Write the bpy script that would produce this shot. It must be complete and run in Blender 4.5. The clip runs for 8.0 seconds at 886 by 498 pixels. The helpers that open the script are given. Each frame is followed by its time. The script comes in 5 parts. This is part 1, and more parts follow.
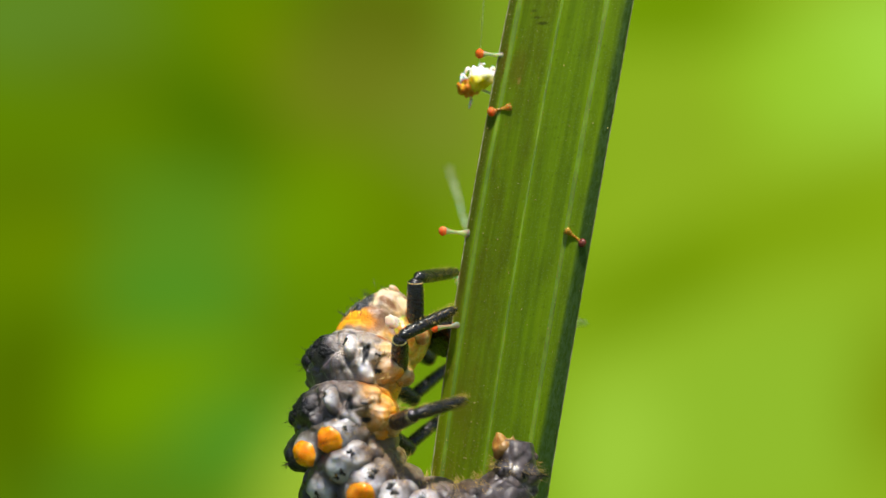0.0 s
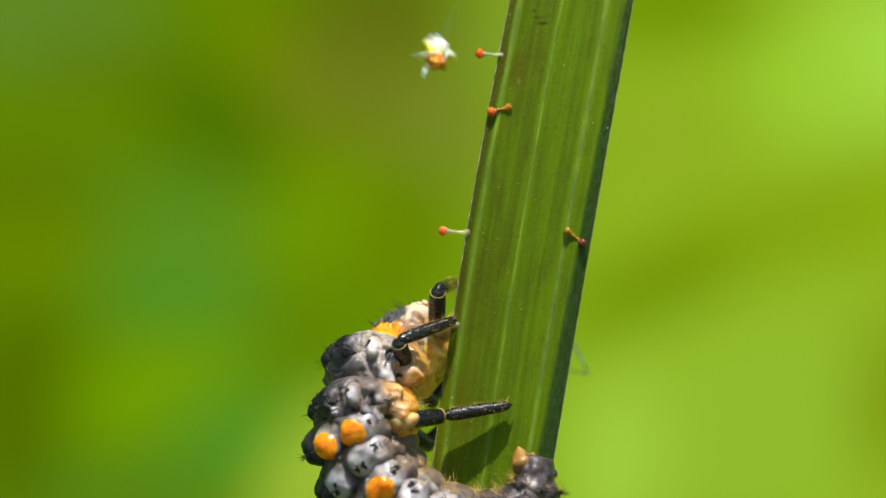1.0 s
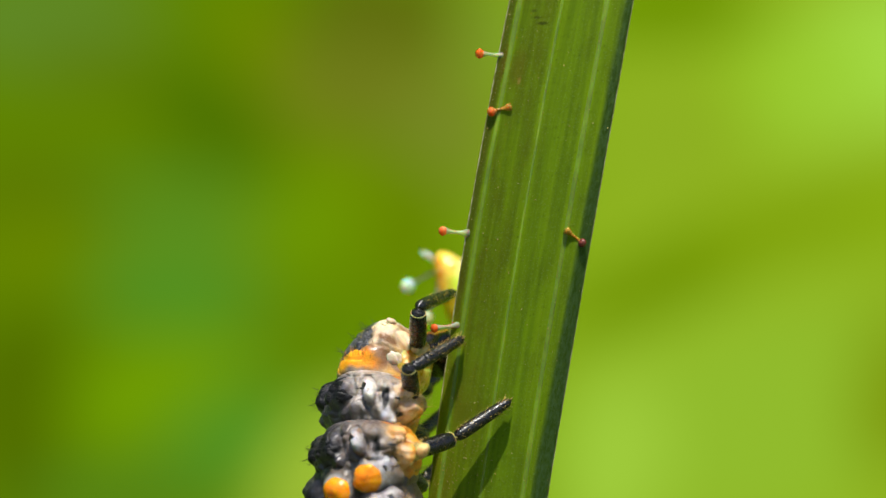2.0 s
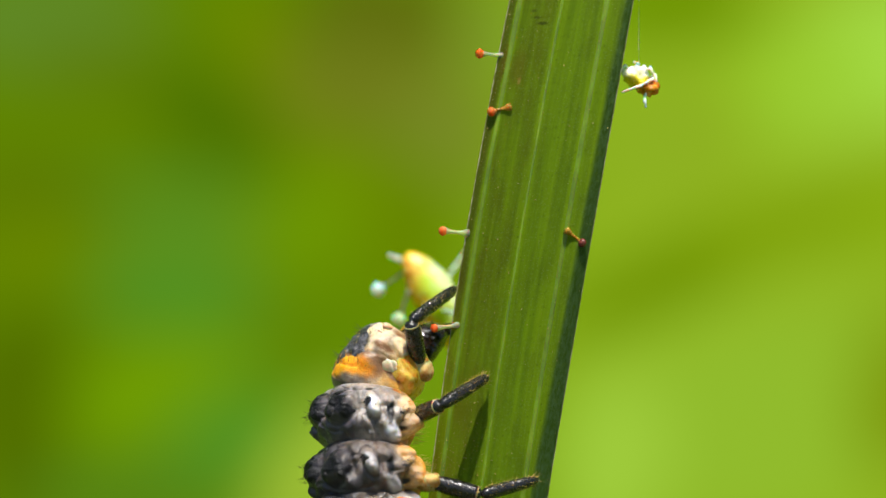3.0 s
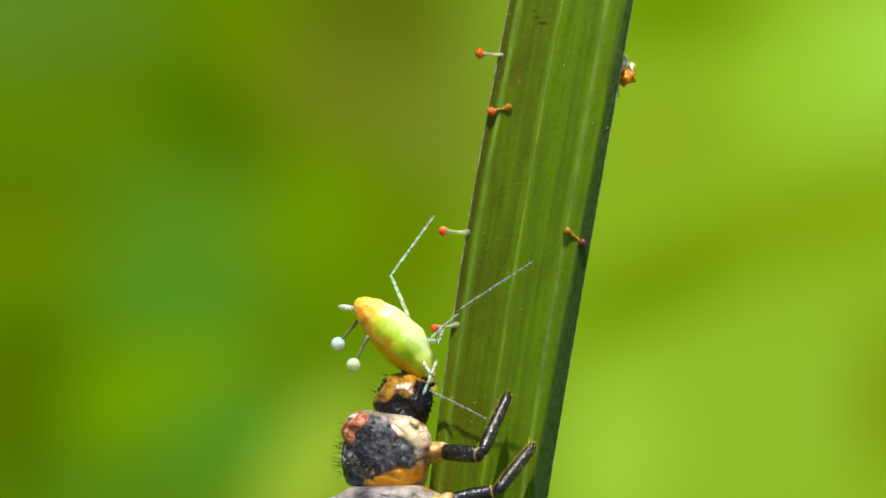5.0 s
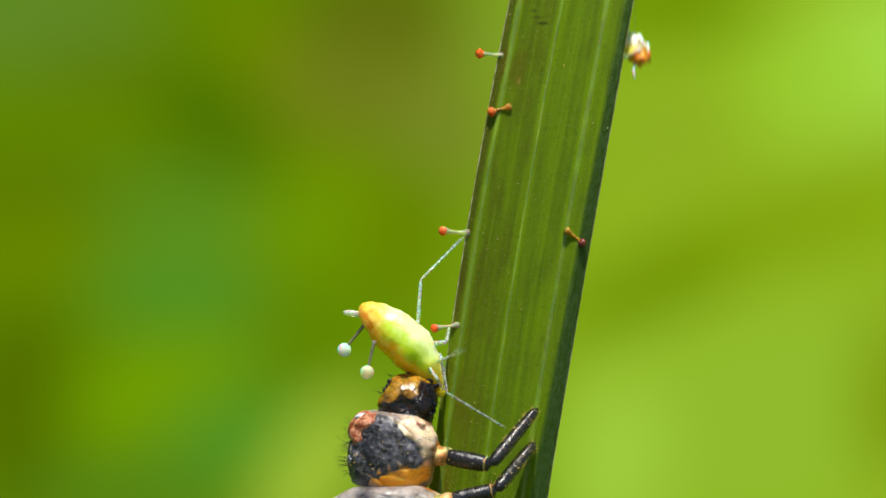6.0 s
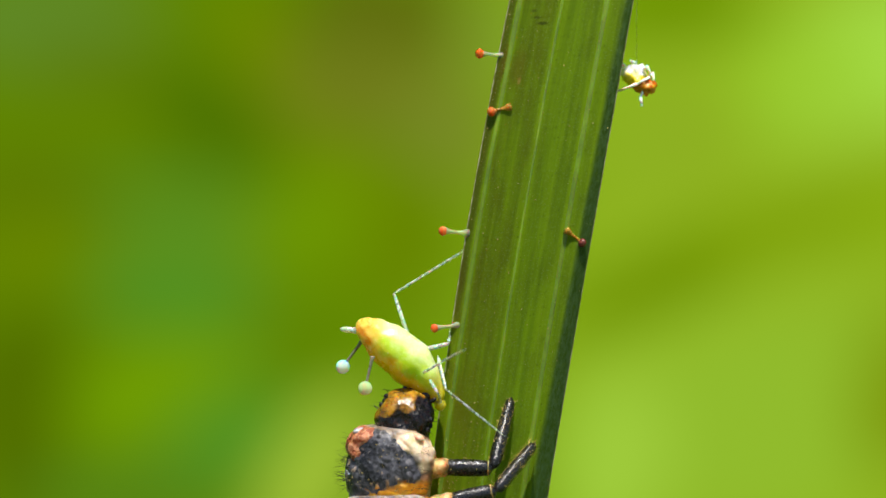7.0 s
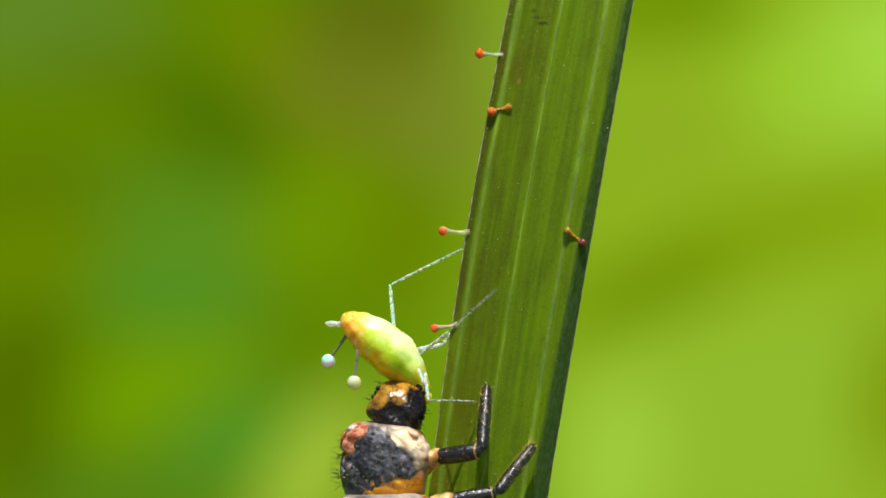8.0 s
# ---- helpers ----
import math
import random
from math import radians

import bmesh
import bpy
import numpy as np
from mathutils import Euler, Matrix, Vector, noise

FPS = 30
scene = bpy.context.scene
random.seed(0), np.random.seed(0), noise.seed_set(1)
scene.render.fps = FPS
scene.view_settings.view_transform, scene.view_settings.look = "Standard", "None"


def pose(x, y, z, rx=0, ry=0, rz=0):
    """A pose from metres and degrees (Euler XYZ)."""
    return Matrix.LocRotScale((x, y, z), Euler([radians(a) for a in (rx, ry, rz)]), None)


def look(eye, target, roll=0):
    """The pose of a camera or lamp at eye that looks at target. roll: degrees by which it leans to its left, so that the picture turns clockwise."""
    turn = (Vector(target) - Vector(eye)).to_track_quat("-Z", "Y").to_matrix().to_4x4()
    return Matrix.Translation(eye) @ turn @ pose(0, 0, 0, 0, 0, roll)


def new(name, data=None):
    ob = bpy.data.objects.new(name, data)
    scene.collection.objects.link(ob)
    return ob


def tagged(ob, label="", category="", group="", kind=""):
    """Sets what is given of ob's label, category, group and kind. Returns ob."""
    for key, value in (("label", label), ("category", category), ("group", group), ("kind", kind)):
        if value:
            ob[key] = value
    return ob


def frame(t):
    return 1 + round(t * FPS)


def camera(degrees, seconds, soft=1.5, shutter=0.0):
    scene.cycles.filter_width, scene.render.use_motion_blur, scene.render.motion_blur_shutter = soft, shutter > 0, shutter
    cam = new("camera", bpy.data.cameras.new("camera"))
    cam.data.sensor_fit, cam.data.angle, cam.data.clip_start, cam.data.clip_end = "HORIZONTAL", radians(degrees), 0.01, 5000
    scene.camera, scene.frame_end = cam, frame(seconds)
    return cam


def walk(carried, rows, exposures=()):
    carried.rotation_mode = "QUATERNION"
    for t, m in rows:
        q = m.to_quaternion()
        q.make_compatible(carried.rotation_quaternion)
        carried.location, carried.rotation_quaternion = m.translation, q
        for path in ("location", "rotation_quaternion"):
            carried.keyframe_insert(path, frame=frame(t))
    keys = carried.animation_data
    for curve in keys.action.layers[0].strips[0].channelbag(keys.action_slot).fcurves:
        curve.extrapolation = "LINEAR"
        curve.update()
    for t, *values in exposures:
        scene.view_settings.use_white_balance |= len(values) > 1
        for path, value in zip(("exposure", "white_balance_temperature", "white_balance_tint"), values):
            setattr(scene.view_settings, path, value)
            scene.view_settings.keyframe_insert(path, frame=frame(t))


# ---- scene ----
MM = 0.001
AXIS_X, AXIS_Z = 0.00784, 0.12


def spot(x, down, depth=0.0):
    """A place in metres from millimetres: across, below the datum line, and away from the lens."""
    return Vector((x * MM, depth * MM, AXIS_Z + (4.41 - down) * MM))


def posed(x, down, depth=0.0, lean=0.0, pitch=0.0, roll=0.0):
    """A pose: lean is clockwise from upright, pitch brings the front end nearer, roll turns about the length."""
    return (Matrix.Translation(spot(x, down, depth)) @ Matrix.Rotation(radians(lean), 4, "Y")
            @ Matrix.Rotation(radians(pitch), 4, "X") @ Matrix.Rotation(radians(roll), 4, "Z"))


# camera: a macro lens on a tripod
cam = camera(6.5, 8.0, soft=1.35, shutter=0.5)
EYE = (AXIS_X, -0.138, AXIS_Z)
STILL = look(EYE, (AXIS_X, 0.0, AXIS_Z))
cam.data.dof.use_dof = True
cam.data.dof.focus_distance = 0.1377
cam.data.dof.aperture_fstop = 72.0
walk(cam, [(0.0, STILL), (8.0, STILL)], exposures=((0.0, 0.5), (8.0, 0.5)))

# daylight
SUN_WAY = Vector((-0.04, 0.36, -0.93)).normalized()
world = bpy.data.worlds.new("sky")
scene.world = world
world.use_nodes = True
wn = world.node_tree.nodes
sky = wn.new("ShaderNodeTexSky")
sky.sky_type = "NISHITA"
sky.sun_disc = False
sky.sun_elevation = math.asin(-SUN_WAY.z)
sky.sun_rotation = math.atan2(-SUN_WAY.x, -SUN_WAY.y)
world.node_tree.links.new(sky.outputs[0], wn["Background"].inputs[0])
wn["Background"].inputs[1].default_value = 0.075
sun = new("sun", bpy.data.lights.new("sun", "SUN"))
sun.data.energy = 4.6
sun.data.angle = radians(0.6)
sun.data.color = (1.0, 0.95, 0.86)
sun.matrix_world = look((0, 0, 1), Vector((0, 0, 1)) + SUN_WAY)


# ---- materials ----
def rgb(h):
    """A linear colour from an sRGB hex string."""
    c = [int(h[i:i + 2], 16) / 255 for i in (0, 2, 4)]
    return tuple(v / 12.92 if v < 0.04045 else ((v + 0.055) / 1.055) ** 2.4 for v in c) + (1.0,)


class Nodes:
    """A small builder of node materials; lengths in millimetres."""

    def __init__(self, name):
        self.m = bpy.data.materials.new(name)
        self.m.use_nodes = True
        self.t = self.m.node_tree
        self.bsdf = self.t.nodes["Principled BSDF"]
        self.out = self.t.nodes["Material Output"]
        self.mm = self.coords("Object")

    def add(self, kind):
        return self.t.nodes.new(kind)

    def link(self, a, b):
        self.t.links.new(a, b)

    def coords(self, which, scale=(1000, 1000, 1000)):
        c = self.add("ShaderNodeTexCoord")
        p = self.add("ShaderNodeMapping")
        p.inputs["Scale"].default_value = scale
        self.link(c.outputs[which], p.inputs["Vector"])
        return p.outputs[0]

    def stretched(self, vec, scale, turn=(0, 0, 0), shift=(0, 0, 0)):
        p = self.add("ShaderNodeMapping")
        p.inputs["Scale"].default_value = scale
        p.inputs["Rotation"].default_value = turn
        p.inputs["Location"].default_value = shift
        self.link(vec, p.inputs["Vector"])
        return p.outputs[0]

    def noise(self, scale, detail=3.0, vec=None, rough=0.55, warp=0.0):
        n = self.add("ShaderNodeTexNoise")
        n.inputs["Scale"].default_value = scale
        n.inputs["Detail"].default_value = detail
        n.inputs["Roughness"].default_value = rough
        n.inputs["Distortion"].default_value = warp
        self.link(vec or self.mm, n.inputs["Vector"])
        return n.outputs["Fac"]

    def cells(self, scale, vec=None, out="Distance"):
        n = self.add("ShaderNodeTexVoronoi")
        n.inputs["Scale"].default_value = scale
        self.link(vec or self.mm, n.inputs["Vector"])
        return n.outputs[out]

    def ramp(self, fac, lo, hi, a=0.0, b=1.0, smooth=True):
        n = self.add("ShaderNodeMapRange")
        n.interpolation_type = "SMOOTHSTEP" if smooth else "LINEAR"
        for key, v in (("From Min", lo), ("From Max", hi), ("To Min", a), ("To Max", b)):
            n.inputs[key].default_value = v
        self.link(fac, n.inputs["Value"])
        return n.outputs["Result"]

    def mix(self, fac, a, b, blend="MIX"):
        n = self.add("ShaderNodeMix")
        n.data_type, n.blend_type = "RGBA", blend
        for sock, v in ((n.inputs[0], fac), (n.inputs[6], a), (n.inputs[7], b)):
            if isinstance(v, (tuple, float, int)):
                sock.default_value = v
            else:
                self.link(v, sock)
        return n.outputs[2]

    def math(self, op, a, b=0.0):
        n = self.add("ShaderNodeMath")
        n.operation = op
        for sock, v in zip(n.inputs, (a, b)):
            if isinstance(v, (float, int)):
                sock.default_value = v
            else:
                self.link(v, sock)
        return n.outputs[0]

    def xyz(self, vec=None):
        n = self.add("ShaderNodeSeparateXYZ")
        self.link(vec or self.mm, n.inputs[0])
        return n.outputs

    def bump(self, height, mm, strength=0.6):
        n = self.add("ShaderNodeBump")
        n.inputs["Strength"].default_value = strength
        n.inputs["Distance"].default_value = mm * MM
        self.link(height, n.inputs["Height"])
        self.link(n.outputs[0], self.bsdf.inputs["Normal"])

    def set(self, **values):
        names = dict(rough="Roughness", color="Base Color", ior="IOR", sss="Subsurface Weight", sss_mm="Subsurface Scale",
                     coat="Coat Weight", trans="Transmission Weight", spec="Specular IOR Level", radius="Subsurface Radius", metal="Metallic",
                     sheen="Sheen Weight")
        for k, v in values.items():
            s = self.bsdf.inputs[names[k]]
            if k == "sss_mm":
                v = v * MM
            if isinstance(v, (float, int, tuple)):
                s.default_value = v
            else:
                self.link(v, s)
        return self


def blade_material(name, deep, light):
    """Grass leaf: uv x runs across in fractions, uv y along in millimetres."""
    n = Nodes(name)
    uv = n.coords("UV", (1, 1, 1))
    u = n.xyz(uv)
    long_grain = n.noise(1.0, 5, n.stretched(uv, (30, 0.3, 1)), 0.6)
    fine = n.noise(1.0, 3, n.stretched(uv, (120, 2.2, 1)), 0.6)
    blotch = n.noise(1.0, 4, n.stretched(uv, (5, 0.9, 1)), 0.6)
    speck = n.noise(1.0, 5, n.stretched(uv, (60, 22, 1)), 0.7)
    c = n.mix(n.ramp(long_grain, 0.1, 0.9), deep, light)
    c = n.mix(n.ramp(blotch, 0.42, 0.68, 0, 0.35), c, rgb("4c5a06"))
    c = n.mix(n.ramp(fine, 0.5, 0.85, 0, 0.18), c, rgb("98b030"))
    olive = n.math("MULTIPLY", n.ramp(u[0], 0.04, 0.14), n.ramp(u[0], 0.55, 0.3))
    c = n.mix(n.math("MULTIPLY", olive, n.ramp(blotch, 0.35, 0.65, 0.15, 0.5)), c, rgb("62640a"))
    c = n.mix(n.math("MULTIPLY", n.ramp(u[0], 0.075, 0.03, 0, 0.7), n.ramp(n.math("ADD", u[1], n.math("MULTIPLY", n.math("SUBTRACT", blotch, 0.5), 6.0)), -2.5, 0.5)), c, rgb("4e4a12"))
    mottle = n.noise(1.0, 4, n.stretched(uv, (40, 5, 1)), 0.7)
    # shade and bluish sky sheen of the folded right strip, painted as greens
    side = n.mix(n.ramp(mottle, 0.35, 0.7), rgb("2c4a1c"), rgb("5c7854"))
    for at, w, k in ((0.085, 0.045, 0.8), (0.27, 0.03, 0.2), (0.43, 0.06, 0.55), (0.6, 0.04, 0.2), (0.79, 0.06, 0.55)):
        off = n.math("ABSOLUTE", n.math("SUBTRACT", u[0], n.math("ADD", at, n.math("MULTIPLY", n.math("SUBTRACT", blotch, 0.5), 0.02))))
        c = n.mix(n.math("MULTIPLY", n.ramp(off, 0.0, w, k, 0), n.ramp(long_grain, 0.2, 0.6, 0.5, 1.0)), c, rgb("8cb008"))
    edge = n.math("SUBTRACT", u[0], n.math("MULTIPLY", u[1], 0.009))
    c = n.mix(n.ramp(n.math("ADD", edge, n.math("MULTIPLY", n.math("SUBTRACT", blotch, 0.5), 0.05)), 0.87, 0.93, 0, 0.9), c, side)
    # a brown scar, a scratch and a pale scab
    for su, sv, w, h, col, k in ((0.20, 2.98, 0.016, 0.07, "c8a050", 0.8), (0.17, 3.2, 0.07, 0.35, "6c6014", 0.6), (0.30, 4.0, 0.05, 0.03, "2c2a08", 0.8), (0.25, 4.1, 0.04, 0.025, "34300c", 0.7), (0.21, 4.22, 0.03, 0.025, "34300c", 0.7), (0.055, 3.3, 0.03, 0.35, "6c5414", 0.7)):
        q = n.stretched(n.stretched(uv, (1, 1, 1), (0, 0, 0), (-su, -sv, 0)), (1 / w, 1 / h, 0))
        ln = n.add("ShaderNodeVectorMath")
        ln.operation = "LENGTH"
        n.link(q, ln.inputs[0])
        c = n.mix(n.ramp(n.math("ADD", ln.outputs["Value"], n.math("MULTIPLY", n.math("SUBTRACT", speck, 0.5), 2.5)), 0.4, 1.3, k, 0), c, rgb(col))
    rust = n.math("MULTIPLY", n.ramp(u[0], 0.045, 0.26, 1, 0), n.ramp(n.noise(1.0, 4, n.stretched(uv, (9, 0.5, 1))), 0.48, 0.66, 0.0, 0.5))
    c = n.mix(rust, c, rgb("5c4c0c"))
    # stomata and wax: pale grains in loose patches
    c = n.mix(n.math("MULTIPLY", n.ramp(speck, 0.52, 0.68, 0, 0.32), n.ramp(blotch, 0.32, 0.52)), c, rgb("a4bc70"))
    grit = n.noise(1.0, 4, n.stretched(uv, (26, 11, 1)), 0.75)
    c = n.mix(n.ramp(grit, 0.55, 0.72, 0, 0.4), c, rgb("94ac38"))
    c = n.mix(n.ramp(grit, 0.45, 0.3, 0, 0.5), c, rgb("2e4606"))
    gold = n.math("MULTIPLY", n.ramp(n.noise(1.0, 2, n.stretched(uv, (48, 21, 1), (0, 0, 0), (3, 7, 0))), 0.68, 0.74, 0, 0.8), n.ramp(u[0], 0.6, 0.2))
    c = n.mix(gold, c, rgb("b07c14"))
    dark = n.cells(1.0, n.stretched(uv, (14, 5, 1)))
    c = n.mix(n.ramp(dark, 0.03, 0.12, 0.6, 0), c, rgb("1b2604"))
    # golden glow of light through the lower left, painted into the colour
    golden_glow = n.math("MULTIPLY", n.ramp(u[0], 0.42, 0.05, 0, 0.45), n.ramp(u[1], 0.0, -3.5))
    c = n.mix(n.math("MULTIPLY", golden_glow, n.ramp(blotch, 0.35, 0.6, 0.4, 1.0)), c, rgb("847a0c"))
    c = n.mix(1.0, c, (0.88, 0.92, 0.76, 1.0), "MULTIPLY")
    n.set(color=c, rough=n.ramp(blotch, 0.3, 0.7, 0.5, 0.7), spec=0.15)
    h = n.math("ADD", n.math("MULTIPLY", long_grain, 0.6), n.math("MULTIPLY", fine, 0.5))
    n.bump(h, 0.03, 0.35)
    tr = n.add("ShaderNodeBsdfTranslucent")
    n.link(n.mix(0.5, c, rgb("b4cc00")), tr.inputs[0])
    mixer = n.add("ShaderNodeMixShader")
    mixer.inputs[0].default_value = 0.42
    n.link(n.bsdf.outputs[0], mixer.inputs[1])
    n.link(tr.outputs[0], mixer.inputs[2])
    n.link(mixer.outputs[0], n.out.inputs[0])
    return n.m


def skin_material(name, grey, pale, belly, belly_from=0.12, back=None, back_to=-0.34, wart=rgb("d0ced2"), pigments=()):
    """Larval skin: charcoal along the back, lilac grey on the flanks, amber towards the belly (local +y)."""
    n = Nodes(name)
    big, mid, fine = n.noise(1.7, 3), n.noise(5.0, 4, None, 0.6, 0.4), n.noise(14, 4)
    wobble = n.math("SUBTRACT", mid, 0.5)
    c = n.mix(n.ramp(big, 0.36, 0.64), grey, pale)
    c = n.mix(n.ramp(fine, 0.5, 0.72, 0, 0.4), c, rgb("3c3434"))
    streak = n.noise(1.0, 4, n.stretched(n.mm, (3, 3, 9)), 0.65, 0.5)
    c = n.mix(n.ramp(streak, 0.52, 0.7, 0, 0.42), c, rgb("40383a"))
    c = n.mix(n.ramp(streak, 0.44, 0.3, 0, 0.22), c, wart)

    def layer(key):
        a = n.add("ShaderNodeAttribute")
        a.attribute_name = key
        return n.math("ADD", a.outputs["Fac"], n.math("MULTIPLY", wobble, 0.5))

    y = n.math("ADD", n.xyz()[1], n.math("ADD", n.math("MULTIPLY", n.math("SUBTRACT", big, 0.5), 0.7), n.math("MULTIPLY", wobble, 0.5)))
    c = n.mix(n.ramp(y, back_to - 0.45, back_to, 0.88, 0), c, back or rgb("2c2a32"))
    c = n.mix(n.ramp(layer("lobe"), 0.15, 0.9, 0, 0.8), c, n.mix(n.ramp(mid, 0.35, 0.65), wart, (wart[0] * 0.74, wart[1] * 0.7, wart[2] * 0.7, 1.0)))
    c = n.mix(n.ramp(y, belly_from - 0.2, belly_from + 0.15, 0, 0.4), c, (belly[0] * 0.7, belly[1] * 0.72, belly[2] * 1.2, 1.0))
    c = n.mix(n.ramp(y, belly_from - 0.02, belly_from + 0.5), c, n.mix(n.ramp(mid, 0.3, 0.7), belly, (belly[0] * 0.8, belly[1] * 0.62, belly[2] * 0.4, 1.0)))
    for key, col in pigments:
        k = layer(key)
        c = n.mix(n.ramp(k, 0.2, 0.75), c, n.mix(n.ramp(mid, 0.35, 0.7), col, (col[0] * 0.95, col[1] * 0.86, col[2] * 0.75, 1.0)))
    pits = n.cells(15)
    c = n.mix(n.ramp(pits, 0.0, 0.2, 0.25, 0), c, rgb("2c2420"))
    n.set(color=c, rough=n.ramp(fine, 0.3, 0.7, 0.32, 0.62), sss=0.95, sss_mm=0.10, radius=(1.0, 0.75, 0.45), spec=0.5, coat=0.14)
    n.bsdf.inputs["Coat Roughness"].default_value = 0.16
    n.bump(n.math("ADD", n.math("MULTIPLY", n.cells(24), 0.5), n.math("ADD", mid, n.math("MULTIPLY", fine, 0.6))), 0.03, 0.4)
    return n.m


def bead_material():
    """Pale lilac-grey warts, each a little different, with dark freckles."""
    n = Nodes("pale_wart")
    info = n.add("ShaderNodeObjectInfo")
    big, fine = n.noise(4, 3), n.noise(16, 4)
    c = n.mix(info.outputs["Random"], rgb("a0a4ac"), rgb("d4d8e0"))
    c = n.mix(n.ramp(big, 0.35, 0.7, 0, 0.6), c, rgb("70666a"))
    c = n.mix(n.ramp(fine, 0.55, 0.7, 0, 0.7), c, rgb("2c282c"))
    n.set(color=c, rough=n.ramp(fine, 0.3, 0.7, 0.1, 0.3), sss=0.3, sss_mm=0.15, spec=0.7)
    n.bump(n.math("ADD", big, n.math("MULTIPLY", fine, 0.6)), 0.05, 0.5)
    return n.m


def head_material():
    """Glossy head: black with worn amber patches over the face."""
    n = Nodes("dark_head")
    x, y, z = n.xyz()
    k = n.noise(1.9, 2, None, 0.45, 0.3)
    f = n.math("ADD", n.math("MULTIPLY", z, 0.8), n.math("MULTIPLY", k, 0.8))
    f = n.math("SUBTRACT", f, n.math("MULTIPLY", x, 1.0))
    f = n.math("SUBTRACT", f, n.math("MULTIPLY", y, 0.35))
    c = n.mix(n.ramp(f, 0.60, 0.68), rgb("0c0604"), n.mix(n.ramp(n.noise(5, 3), 0.35, 0.65), rgb("74500c"), rgb("ac7e18")))
    c = n.mix(n.ramp(n.noise(9, 3), 0.5, 0.7, 0, 0.6), c, rgb("3c1e06"))
    n.set(color=c, rough=n.ramp(n.noise(14, 3), 0.3, 0.7, 0.16, 0.4), spec=0.5, sss=0.25, sss_mm=0.12)
    n.bump(n.math("ADD", n.noise(6, 4), n.math("MULTIPLY", n.cells(14), 0.5)), 0.03, 0.6)
    return n.m


def plate_material():
    """Matt blue-black plate with black pits and pale glints painted into its colour."""
    n = Nodes("charcoal_plate")
    big, fine, pits = n.noise(3.2, 4, None, 0.6, 0.3), n.noise(19, 4), n.cells(11)
    c = n.mix(n.ramp(big, 0.38, 0.66), rgb("1c1b20"), rgb("56555c"))
    # painted glints: small pale highlights mixed into the base colour
    c = n.mix(n.ramp(fine, 0.58, 0.7, 0, 0.35), c, rgb("9a9ca4"))
    c = n.mix(n.ramp(n.cells(4.2), 0.16, 0.26, 0.95, 0), c, rgb("050506"))
    c = n.mix(n.ramp(pits, 0.1, 0.32, 0.8, 0), c, rgb("060608"))
    n.set(color=c, rough=n.ramp(fine, 0.3, 0.7, 0.28, 0.6), spec=0.45, coat=0.2)
    n.bump(n.math("ADD", n.math("MULTIPLY", pits, 0.8), n.math("MULTIPLY", fine, 0.6)), 0.045, 0.5)
    return n.m


def leg_material():
    """Black-brown leg horn with fine cross ridges that catch a silvery sheen."""
    n = Nodes("black_leg")
    big, fine = n.noise(4, 3), n.noise(22, 3)
    ridge = n.noise(1.0, 2, n.stretched(n.mm, (6, 6, 26)), 0.6)
    c = n.mix(n.ramp(big, 0.4, 0.68), rgb("050404"), rgb("160d06"))
    n.set(color=c, rough=n.ramp(fine, 0.3, 0.7, 0.16, 0.4), spec=0.75)
    n.bump(n.math("ADD", ridge, n.math("MULTIPLY", fine, 0.4)), 0.035, 0.6)
    return n.m


def simple(name, a, b, scale=6.0, rough=0.4, bump=0.02, fine=30.0, **more):
    """Two mingled tones with grain and relief."""
    n = Nodes(name)
    big, small = n.noise(scale, 4), n.noise(fine, 3)
    c = n.mix(n.ramp(big, 0.35, 0.68), a, b)
    c = n.mix(n.ramp(small, 0.45, 0.8, 0, 0.3), c, tuple(v * 0.5 for v in a[:3]) + (1.0,))
    n.set(color=c, rough=n.ramp(small, 0.3, 0.7, max(rough - 0.08, 0.02), rough + 0.1), **more)
    n.bump(n.math("ADD", big, n.math("MULTIPLY", small, 0.5)), bump, 0.6)
    return n.m


